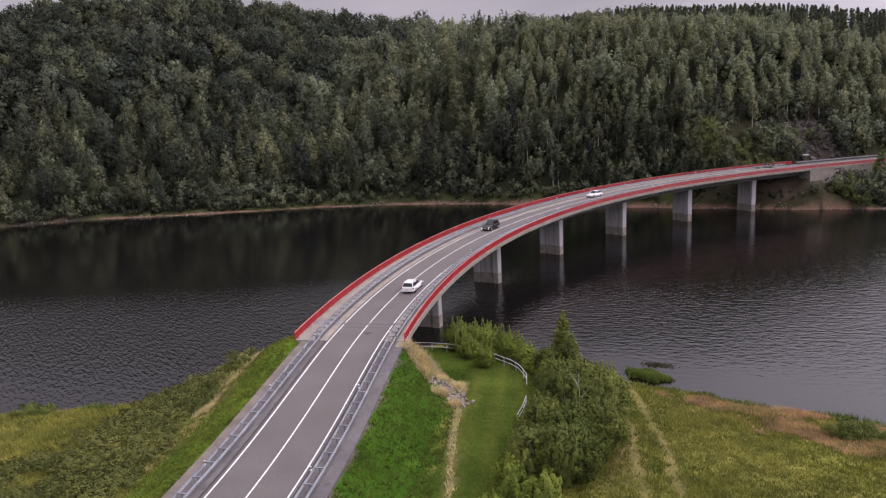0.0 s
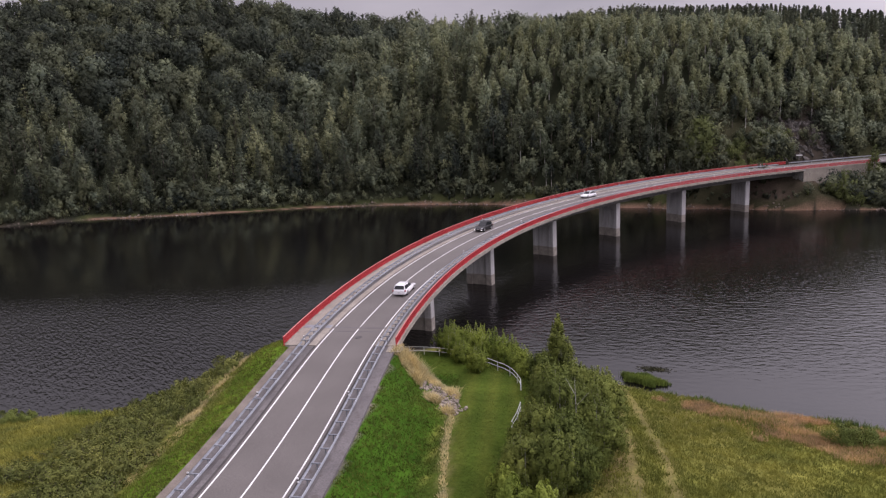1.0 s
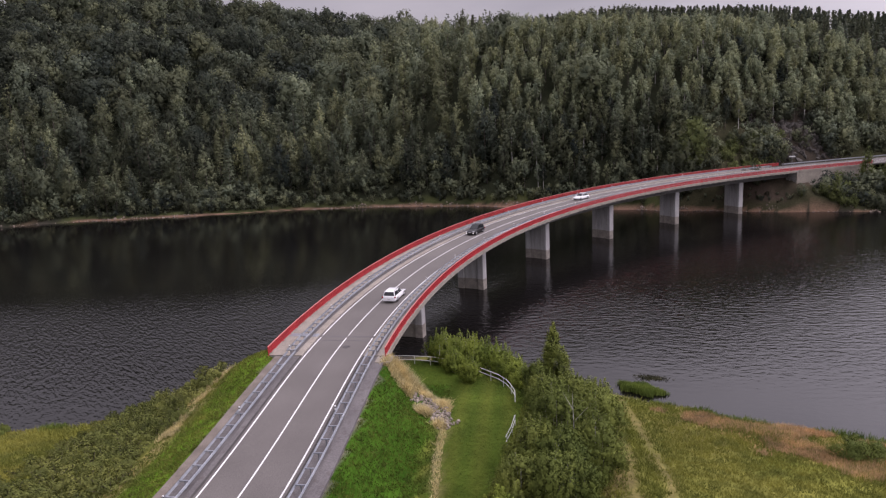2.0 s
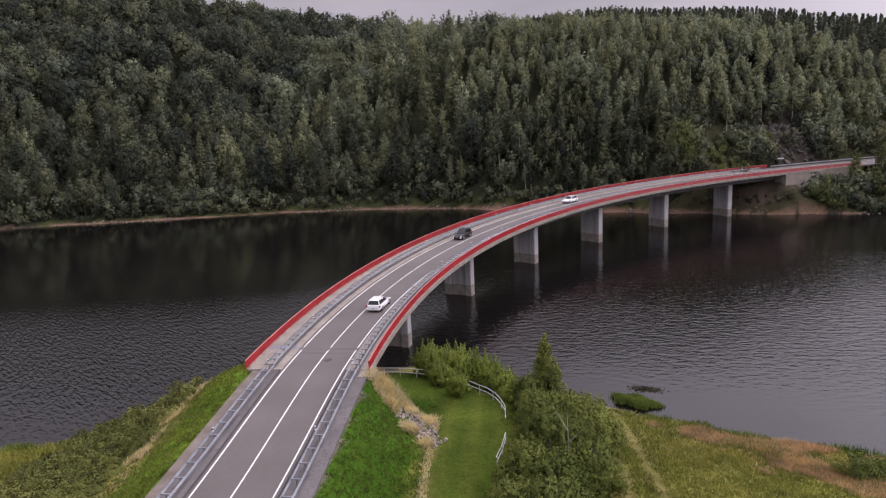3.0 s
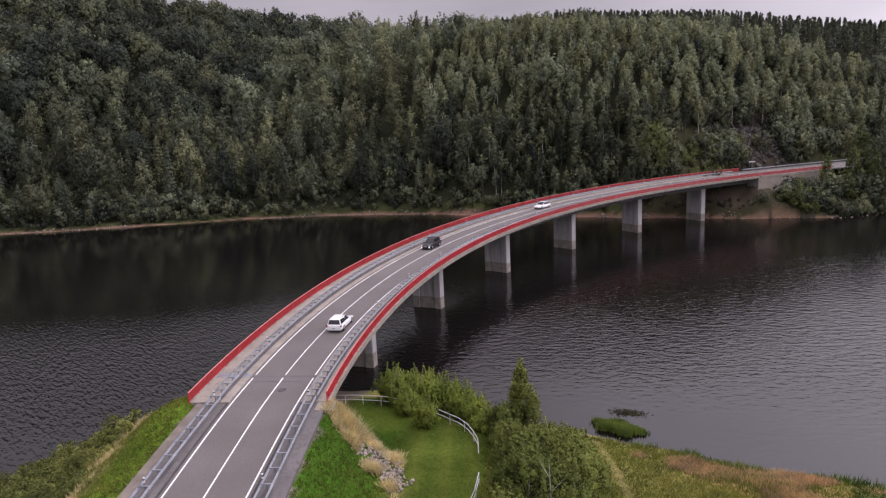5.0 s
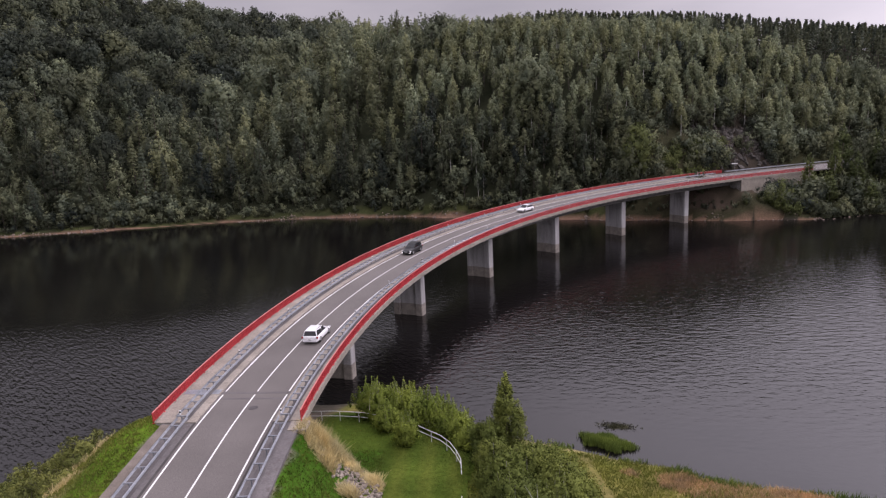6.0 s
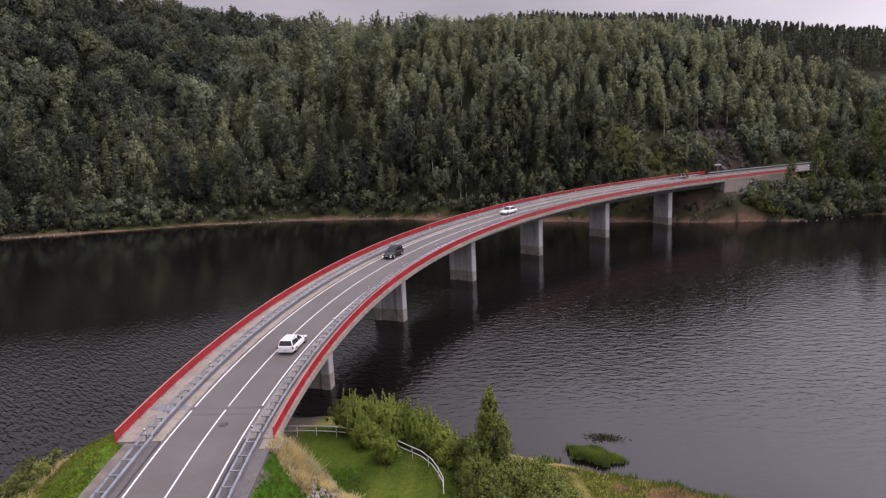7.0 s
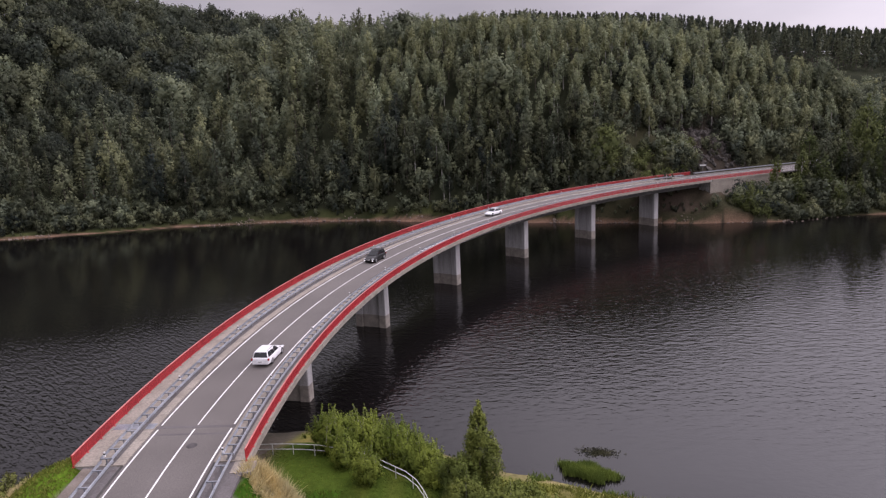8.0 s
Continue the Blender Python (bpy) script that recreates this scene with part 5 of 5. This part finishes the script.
def scatter(n, x0, x1, y0, y1, seed, keep):
    rg = np.random.default_rng(seed)
    xs, ys = rg.uniform(x0, x1, n), rg.uniform(y0, y1, n)
    z, s, d, w, v = land(xs, ys)
    ok = keep(xs, ys, z, s, d, w)
    return xs[ok], ys[ok], z[ok], s[ok], d[ok], w[ok]


def side_of(d):
    return np.where(d > 0, d - 6.3, -d - 5.6)


STRAW = [(0.5, 2.0), (2.2, 1.2), (4.4, -0.4), (6.2, -2.4), (7.3, -4.8)]
# short mown grass on the banks of the road
xs, ys, z, s, d, w = scatter(52000, -20, 16, -44, 9, 31, lambda x, y, z, s, d, w: (side_of(d) > 0.25) & (side_of(d) < 6.5) & (s < 3) & (w > 1) & ~((d > 0) & (polyline_gap(x, y, STRAW) < 1.2)))
g_tint = np.where(d > 0, 0.06, 0.24) + 0.10 * lumps(xs, ys, 1.9, 3)
blades("verge_grass", xs, ys, 0.20 + 0 * xs, 0.045, GRASS_BLADE, "short bright green mown grass on the road bank", np.clip(g_tint + 0.10, 0, 1), 5, 0.14, 0.5, 2)

# meadow
xs, ys, z, s, d, w = scatter(50000, 6, 58, -46, 11, 32, lambda x, y, z, s, d, w: (d > 0) & (side_of(d) > 6.3) & (w > 0.4) & (polyline_gap(x, y, TRACK_A) > 0.2 + 0.5 * np.abs(lumps(x, y, 0.7, 3))) & (polyline_gap(x, y, TRACK_B) > 0.2 + 0.5 * np.abs(lumps(x, y, 0.7, 3)))
                                 & (x > 14) & ~((np.abs(x - 22.6) < 1.6) & (np.abs(y + 11) < 7) & (np.random.default_rng(4).random(len(x)) < 0.35)))
tall = np.where(xs < 14, 0.10, 0.32 + 0.20 * np.clip(lumps(xs, ys, 3.1, 5), 0, 1))
blades("meadow_grass", xs, ys, tall, 0.05, GRASS_BLADE, "yellowish green meadow grass on the near bank", np.clip(0.46 + 0.14 * lumps(xs, ys, 2.3, 7) + 0.10 * lumps(xs, ys, 5.5, 3) + 0.06 * (xs > 27), 0.05, 1), 5, 0.20, 0.45, 3)

xs, ys, z, s, d, w = scatter(26000, -62, -22, -44, 2, 38, lambda x, y, z, s, d, w: (d < 0) & (side_of(d) > 9) & (w > 0.3))
blades("meadow_grass", xs, ys, 0.40 + 0.25 * np.clip(lumps(xs, ys, 2.1, 5), 0, 1), 0.06, GRASS_BLADE, "olive and green rough grass above the lake shore", np.clip(0.66 + 0.3 * lumps(xs, ys, 2.3, 7), 0.05, 1), 5, 0.22, 0.45, 13)

xs, ys, z, s, d, w = scatter(42000, -3, 15, -44, 12, 39, lambda x, y, z, s, d, w: (d > 0) & ((side_of(d) > 6.3) | (s > 3)) & (w > 1.5) & (polyline_gap(x, y, STRAW) > 1.2))
blades("terrace_grass", xs, ys, 0.09 + 0 * xs, 0.05, GRASS_BLADE, "short yellow-green mown grass on the terrace", np.clip(0.22 + 0.10 * np.sin(side_of(d) * 2.6) + 0.10 * lumps(xs, ys, 2.0, 4), 0, 1), 4, 0.18, 0.6, 14)

# reddish seeding grass near the shore
xs, ys, z, s, d, w = scatter(36000, 26, 60, -14, 8, 33, lambda x, y, z, s, d, w: (w > 1.0) & (w < np.clip((x - 26) * 1.1, 0.5, 10) + 1.5 + 3.5 * lumps(x, y, 4, 8)) & (lumps(x, y, 1.4, 11) > -0.1))
DRY_RED = leaves("seeding_grass", (0.36, 0.22, 0.125), (0.54, 0.39, 0.225), 0.8)
blades("seeding_grass", xs, ys, 0.45 + 0.25 * np.clip(lumps(xs, ys, 2.2, 1), 0, 1), 0.035, DRY_RED, "reddish brown seeding grass along the shore", np.clip(0.4 + 0.4 * lumps(xs, ys, 1.6, 2), 0, 1), 5, 0.22, 0.35, 4)

# straw-coloured tall grass at the bridge's end and along the bank's foot
xs, ys, z, s, d, w = scatter(34000, -2, 11, -9, 5, 34, lambda x, y, z, s, d, w: (d > 6.4) & (polyline_gap(x, y, STRAW) < 1.9 - 0.15 * x + 0.5 * lumps(x, y, 1.1, 3)) & ((polyline_gap(x, y, STONE_LINE) > 0.95) | (lumps(x, y, 0.5, 5) > 0.8) | (x < 2.6)))
blades("tall_dry_grass", xs, ys, 0.70 + 0.34 * lumps(xs, ys, 0.6, 4), 0.045, DRY_GRASS, "tall straw-coloured dry grass beside the bridge's end", np.clip(0.35 + 0.5 * lumps(xs, ys, 0.8, 2), 0, 1), 4, 0.16, 0.55, 5)
xs, ys, z, s, d, w = scatter(30000, -34, -12, -30, 10, 35, lambda x, y, z, s, d, w: (d < 0) & (np.abs(side_of(d) - 6.0 - 0.6 * lumps(x, y, 4, 1)) < 0.9) & (w > 0.5) & (s < 8) & (s > -13 + 3 * lumps(x, y, 3, 2)) & (lumps(x, y, 0.8, 9) > 0.0))
blades("tall_dry_grass", xs, ys, 0.50 + 0.2 * lumps(xs, ys, 0.9, 4), 0.030, DRY_GRASS, "band of straw-coloured dry grass below the mown bank", np.clip(0.0 + 0.2 * lumps(xs, ys, 0.8, 2), -0.3, 1), 4, 0.14, 0.30, 6)
xs, ys, z, s, d, w = scatter(11000, 6, 14, -44, -4, 36, lambda x, y, z, s, d, w: polyline_gap(x, y, FOOTPATH) < 0.26 + 0.2 * lumps(x, y, 1.2, 3))
blades("tall_dry_grass", xs, ys, 0.35 + 0 * xs, 0.03, DRY_GRASS, "line of straw-coloured dry grass on the terrace", np.clip(0.4 + 0.4 * lumps(xs, ys, 0.8, 2), 0, 1), 4, 0.12, 0.4, 7)

# reeds and weeds in the shallow water
STRAND = leaves("water_weed", (0.025, 0.028, 0.018), (0.06, 0.06, 0.035), 0.5)
xs, ys, z, s, d, w = scatter(60000, -50, 60, -16, 24, 37, lambda x, y, z, s, d, w: (w > -0.5) & (w < 1.5) & (lumps(x, y, 1.3, 6) > np.where(x > 0, 0.1, 0.5)) & ((x > 20) | (x < -24)))
blades("shore_weeds", xs, ys, 0.60 + 0.3 * lumps(xs, ys, 1.3, 4), 0.05, REED, "green weeds and sedges at the water's edge", np.clip(0.5 + 0.4 * lumps(xs, ys, 1.1, 2), 0, 1), 5, 0.12, 0.3, 8, np.maximum(z, -0.05))
rg = np.random.default_rng(41)
a, q = rg.random(2600) * 6.283, np.sqrt(rg.random(2600))
q = q * (0.70 + 0.45 * np.sin(3 * a + 1) * np.cos(2 * a)) + 0.10 * rg.normal(size=len(q))
xs, ys = 24.7 + q * np.cos(a) * 2.5, 13.8 + q * np.sin(a) * 1.4 - 0.30 * q * np.cos(a) * 2.5
blades("reed_patch", xs, ys, 0.75 + 0.3 * lumps(xs, ys, 1.3, 4) - 0.08 * (xs - 24.7), 0.05, REED, "patch of green reeds standing in the shallow water", np.clip(0.45 + 0.4 * lumps(xs, ys, 1.1, 2), 0, 1), 6, 0.14, 0.22, 9, np.maximum(land(xs, ys)[0], -0.05))


rg = np.random.default_rng(42)
xs, ys = 26.2 + rg.normal(size=420) * 0.85, 17.6 + rg.normal(size=420) * 0.38
blades("floating_weed", xs, ys, 0.07 + 0 * xs, 0.07, STRAND, "dark floating water weed near the reeds", np.clip(rg.random(420), 0, 1), 4, 0.12, 0.8, 15, 0 * xs + 0.03)


# shrubs and small trees
def shoots(rng, h, radius, n, size, stems, flare=0.5, slim=1.0):
    """A bush of upright shoots, leafy from low down, each with a pointed tip."""
    wood, pos, nrm = [], [], []
    per = n // stems
    for k in range(stems):
        a, q = rng.random() * 6.283, math.sqrt(rng.random())
        foot = np.array([math.cos(a), math.sin(a), 0]) * radius * 0.35 * q
        top = np.array([math.cos(a) * radius * q * (0.6 + flare * 0.6), math.sin(a) * radius * q * (0.6 + flare * 0.6), h * (1.02 - 0.42 * q ** 2) * rng.uniform(0.78, 1.05)])
        mid = (foot + top) / 2 + rng.normal(size=3) * 0.08 * h * np.array([1, 1, 0])
        wood += [stick(foot - np.array([0, 0, 0.3]), mid, 0.03, 0.018, 4), stick(mid, top, 0.018, 0.006, 4)]
        u = rng.random(per) ** 0.8
        line = np.where(u[:, None] < 0.5, foot + (mid - foot) * u[:, None] * 2, mid + (top - mid) * (u[:, None] * 2 - 1))
        spread = slim * radius * 0.44 * np.sqrt(np.clip(1.04 - u, 0, 1)) * np.minimum(1, 0.35 + u * 2)
        v = rng.normal(size=(per, 3))
        v /= np.linalg.norm(v, axis=1)[:, None]
        pos.append(line + v * spread[:, None] * rng.uniform(0.5, 1.15, (per, 1)) * np.array([1, 1, 1.2]))
        m = v + np.array([math.cos(a) * q, math.sin(a) * q, 0.45]) + 0.45 * rng.normal(size=(per, 3))
        nrm.append(m / np.linalg.norm(m, axis=1)[:, None])
    p = np.concatenate(pos)
    p[:, 2] = np.maximum(p[:, 2], 0.05)
    nn = np.concatenate(nrm)
    out = p * np.array([1 / radius, 1 / radius, 0.6 / h])
    return leaf_tris(rng, p, nn, size, nn * 0.7 + out * 0.6 + np.array([0, 0, 0.3])), np.concatenate(wood)


def shrub(seed, h, radius, n, size, mat, label, x, y, stems=14, bark=BARK, name="shrub", group="", flare=0.5, slim=1.0):
    rg = np.random.default_rng(seed)
    leaf, wood = shoots(rg, h, radius, n, size, stems, flare, slim)
    return tree_thing(name, leaf, wood, mat, bark, pose(x, y, height_at(x, y) - 0.05, 0, 0, rg.uniform(0, 360)), label, "shrub" if name == "shrub" else "tree", group)


def grove_tree(seed, h, radius, n, size, mat, label, x, y, group, name="tree", form="dome"):
    """A bushy tree: upright stems below, lumpy small-leaved crown above."""
    rg = np.random.default_rng(seed)
    leaf, wood = crowned(rg, form, h * (0.94 if name == "tree" else 0.72), radius, 120, n // 2, size, 0.0, 1.2, 0.17)
    leaf2, wood2 = shoots(rg, h * 1.10, radius, n // 2, size, 22, 0.6, 0.50 if name == "tree" else 0.36)
    return tree_thing(name, np.concatenate([leaf, leaf2]), np.concatenate([wood, wood2]), mat, BIRCH_BARK, pose(x, y, height_at(x, y) - 0.05, 0, 0, rg.uniform(0, 360)), label, name, group)


WILLOWS = [(2.2, 11.8, 4.2, 1.3), (3.6, 11.2, 4.8, 1.4), (5.2, 11.8, 5.0, 1.5), (6.8, 11.0, 5.0, 1.5), (8.4, 11.4, 4.8, 1.5), (9.8, 10.4, 4.6, 1.5), (11.3, 9.6, 3.8, 1.4), (7.4, 6.0, 3.2, 0.95), (5.0, 8.6, 3.0, 1.0), (12.6, 8.0, 3.0, 1.3)]
for k, (x, y, h, rad) in enumerate(WILLOWS):
    grove_tree(100 + k, h * 0.92, rad * 1.15, 9000, 0.105, LEAF_WILLOW, "bright yellow-green willow shrub beside the pipe fence", x, y, "willow shrubs by the fence", "shrub")
GROVE = [(18.4, -1.2, 5.2, 1.9), (21.0, -3.2, 5.2, 2.0), (17.3, -5.4, 5.8, 2.0), (21.2, -7.8, 6.0, 2.2), (18.2, -9.4, 6.2, 2.3), (18.9, -14.6, 5.2, 2.0), (21.4, -12.4, 5.4, 1.9), (17.0, -13.6, 5.2, 2.0),
         (15.6, 1.6, 3.8, 1.5), (19.0, -17.6, 5.0, 1.9), (16.6, -17.6, 4.4, 1.8), (14.8, 4.6, 4.2, 1.5), (19.6, 2.2, 4.2, 1.6), (20.2, -16.8, 4.4, 1.7)]
grove = []
for k, (x, y, h, rad) in enumerate(GROVE):
    if k < 6:
        grove.append((grove_tree(200 + k, h, rad, 17000, 0.115, LEAF_NEAR, "dense green birch and alder growth on the near bank", x, y, "trees on the near bank"), h, rad))
    else:
        t, h0, rad0 = grove[k % 6]
        copy_thing(t, Matrix()).matrix_basis = pose(x, y, height_at(x, y) - 0.05, 0, 0, 77.0 * k) @ Matrix.Diagonal((rad / rad0, rad / rad0, h / h0, 1))
for k, (x, y, h, rad) in enumerate([(18.4, -21.6, 3.8, 1.5), (16.4, -21.8, 3.6, 1.4), (17.6, -24.6, 3.4, 1.5), (15.2, -19.6, 3.0, 1.2), (15.2, -24.4, 3.0, 1.3), (19.6, -24.6, 3.2, 1.4)]):
    shrub(240 + k, h, rad, 8000, 0.105, LEAF_WILLOW, "pale green willow shrub on the near bank", x, y, 12, group="willow shrubs on the near bank")
rg = np.random.default_rng(260)
leaf, wood = crowned(rg, "oval", 8.4, 1.45, 110, 13000, 0.12, 0.0, 1.15, 0.24)
leaf2, wood2 = shoots(rg, 8.7, 1.25, 7000, 0.11, 18, 0.15, 0.5)
tree_thing("tree", np.concatenate([leaf, leaf2]), np.concatenate([wood, wood2]), LEAF_NEAR, BARK, pose(16.2, 6.3, height_at(16.2, 6.3)), "tall narrow pointed green tree near the water", "tree")
shrub(261, 1.9, 1.9, 7000, 0.10, LEAF_NEAR, "low dark green bush in the reddish meadow", 42.3, -0.6, 20, flare=0.9)
shrub(262, 1.3, 1.4, 5000, 0.10, LEAF_NEAR, "low dark green bush in the reddish meadow", 44.8, 0.4, 16, flare=0.9)

shrub(263, 1.4, 1.5, 5000, 0.10, LEAF_NEAR, "low dark green bush at the lake's edge", -43.0, -9.2, 16, flare=0.9)
shrub(264, 1.1, 1.2, 4000, 0.10, LEAF_NEAR, "low dark green bush at the lake's edge", -40.8, -9.0, 14, flare=0.9)

# bare birch stems that show in the grove
for k, (x, y, h, lx) in enumerate([(19.9, -12.2, 7.3, -0.2)]):
    z0 = height_at(x, y)
    t = empty("birch", pose(x, y, z0), "bare pale birch stem with thin branches", "tree", "")
    bits = [stick((0, 0, -0.5), (lx * 0.5, 0.05, h * 0.6), 0.04, 0.03, 6), stick((lx * 0.5, 0.05, h * 0.6), (lx, 0.1, h), 0.03, 0.01, 6)]
    part_ob = new("trunk", triangle_mesh("trunk", np.concatenate(bits), [BIRCH_BARK]))
    part_ob.parent = t
    twigs = [stick((lx * 0.6, 0.05, h * 0.66), (lx * 0.6 + 1.1, -0.3, h * 0.86), 0.016, 0.006, 4), stick((lx * 0.8, 0.05, h * 0.8), (lx - 0.7, 0.2, h * 0.97), 0.025, 0.006, 4)]
    part_ob = new("branch", triangle_mesh("branch", np.concatenate(twigs), [BIRCH_BARK]))
    part_ob.parent = t

# scrub below the left bank
rg = np.random.default_rng(51)
scrub = [shoots(rg, 1.15, 1.45, 2400, 0.10, 22, 1.0, 0.7) for k in range(4)]
made = []
count = 0
while count < 230:
    x, y = rg.uniform(-38, -5), rg.uniform(-50, 7)
    z, s, d, w, v = (float(q[0]) for q in land(np.array([x]), np.array([y])))
    if d > 0 or -d - 5.6 < 6.4 or w < 0.6 or -d - 5.6 > 17 - 0.1 * y:
        continue
    k = count % 4
    q = rg.uniform(0.55, 1.35)
    m = pose(x, y, z - 0.05, 0, 0, rg.uniform(0, 360)) @ Matrix.Diagonal((q * 1.15, q * 1.15, q, 1))
    if len(made) <= k:
        t = tree_thing("shrub", scrub[k][0], scrub[k][1], LEAF_SCRUB, BARK, Matrix(), "low dark olive-green scrub on the slope to the lake", "shrub", "scrub on the slope")
        t.matrix_world = m
        made.append(t)
    else:
        t = copy_thing(made[k], Matrix())
        t.matrix_basis = m
    count += 1

# ---------------------------------------------------------------- far shore: bushes, rock cut, sign
rg = np.random.default_rng(61)
made = {}


def far_plant(kinds, x, y, q, words, group):
    """A bush or young tree that stands singly by the far end of the bridge."""
    k = int(rg.choice(kinds))
    m = pose(x, y, height_at(x, y) - 0.15, 0, 0, rg.uniform(0, 360)) @ Matrix.Diagonal((q, q, q * rg.uniform(0.85, 1.15), 1))
    if k not in made:
        kind_name, leaf, wood, bark = KINDS[k]
        name = "shrub" if kind_name == "bush" else "tree"
        made[k] = tree_thing(name, leaf, wood, LEAF_BUSH, bark, Matrix(), words, name, group)
        made[k].matrix_world = m
    else:
        copy_thing(made[k], Matrix()).matrix_basis = m


# young trees below the far road, then bushes round them
for s_, d_, q in ((182, 14, 0.30), (196, 11, 0.50), (199, 16, 0.52), (204, 11, 0.58), (208, 16, 0.56), (212, 10, 0.62), (216, 16, 0.66), (221, 11, 0.60), (225, 17, 0.70), (230, 11, 0.66), (205, 22, 0.42),
                  (213, 23, 0.48), (221, 24, 0.52), (236, 16, 0.74), (241, 11, 0.70), (246, 18, 0.74), (252, 12, 0.72), (259, 17, 0.78), (234, 25, 0.60), (267, 13, 0.76), (276, 16, 0.80), (286, 14, 0.80)):
    p = on_road(s_ + rg.uniform(-1.5, 1.5), d_ + rg.uniform(-1, 1))
    far_plant(OVAL if rg.random() < 0.7 else SLIM, p.x, p.y, q * (1.25 if s_ < 200 else 1.55) * rg.uniform(0.85, 1.15), "young yellow-green tree below the far road", "young trees below the far road")
bush_at = []
for count, s0, s1, d0, d1, curve, q0, q1 in ((200, 188, 262, 7.6, 31.6, 1.5, 0.3, 0.95), (60, 168, 186, 9.5, 24.0, 1.0, 0.22, 0.50), (30, 179, 187, 11.0, 17.0, 1.0, 0.35, 0.75), (70, 166, 190, -7.8, -15.0, 1.0, 0.3, 0.8)):
    for k in range(count):
        p = on_road(rg.uniform(s0, s1), d0 + (d1 - d0) * rg.random() ** curve)
        z0 = height_at(p.x, p.y)
        if z0 > 0.6:
            bush_at.append((p.x, p.y, z0 - 0.15, rg.choice(BUSH), rg.uniform(q0, q1), rg.uniform(0.0, 0.30)))
woods("bushes", *(np.array(q) for q in zip(*bush_at)), "green bushes beside the far end of the bridge", LEAF_BUSH)
p = on_road(262, 8.5)
tree_thing("tree", KINDS[OVAL[1]][1], KINDS[OVAL[1]][2], LEAF_WILLOW, BARK, pose(p.x, p.y, height_at(p.x, p.y) - 0.15), "bright yellow-green tree beside the far road", "tree")
tree_thing("tree", KINDS[BROAD[2]][1], KINDS[BROAD[2]][2], LEAF_BUSH, BARK, pose(40.5, 152.0, height_at(40.5, 152.0) - 0.2, 0, 0, 40) @ Matrix.Diagonal((0.85, 0.85, 0.9, 1)), "rounded light green leafy tree above the far shore", "tree")

# broken rock above the far road
rocks = [stone_mesh(70 + k) for k in range(4)]
cutting = empty("rock_cutting", Matrix.Translation(on_road(192, -10)), "dark broken rock face above the far road", "rocks")
inv = cutting.matrix_world.inverted()
for k in range(280):
    s_, up_ = rg.uniform(181, 207), rg.random()
    p = on_road(s_, -8.6 - 12 * up_)
    o = new("rock", rocks[k % 4])
    o.data.materials[0] = ROCK_FACE
    o.parent = cutting
    o.matrix_parent_inverse = inv
    q = rg.uniform(0.7, 2.6)
    o.matrix_world = pose(p.x, p.y, height_at(p.x, p.y), rg.uniform(0, 360), rg.uniform(0, 360), rg.uniform(0, 360)) @ Matrix.Diagonal((q, q, q * 0.8, 1))

# stones along the far waterline
rg = np.random.default_rng(77)
n_ = 900
xs = rg.uniform(-215, 105, n_)
ys = np.interp(xs, FAR_SHORE[:, 0], FAR_SHORE[:, 1]) - 0.9 * lumps(xs, 0 * xs + 150, 3.0, 1) + rg.normal(size=n_) * 0.5 + 0.3
z0, keep = land(xs, ys)[0], lumps(xs, ys, 9, 5) > -0.35
bits = []
for x, y, z in zip(xs[keep], ys[keep], z0[keep]):
    q = rg.uniform(0.12, 0.42) * (1.6 if rg.random() < 0.1 else 1.0)
    turn = Matrix.Rotation(rg.uniform(0, 6.28), 3, "Z") @ Matrix.Rotation(rg.uniform(0, 6.28), 3, "X")
    bits.append((OCTA * rg.uniform(0.6, 1.2, 3) * q) @ np.array(turn) + np.array([x, y, z + 0.05]))
tagged(new("shore_stones", triangle_mesh("shore_stones", np.concatenate(bits), [SHORE_STONE])), "scattered reddish grey stones along the far waterline", "stones", kind="stuff")

# sign on a post beside the far end of the bridge
base = on_road(188.0, -6.9)
sign = empty("road_sign", Matrix.Translation((base.x, base.y, height_at(base.x, base.y))), "pale direction sign on a thin grey post", "road sign")
bm = bmesh.new()
tube(bm, (0, 0, -0.3), (0, 0, 2.7), 0.04)
part("post", bm, ZINC, sign)
bm = bmesh.new()
box(bm, -0.85, 0.85, -0.05, -0.02, 2.45, 2.75, 0.01)
part("board", bm, WHITE_PLASTIC, sign, "white direction board")
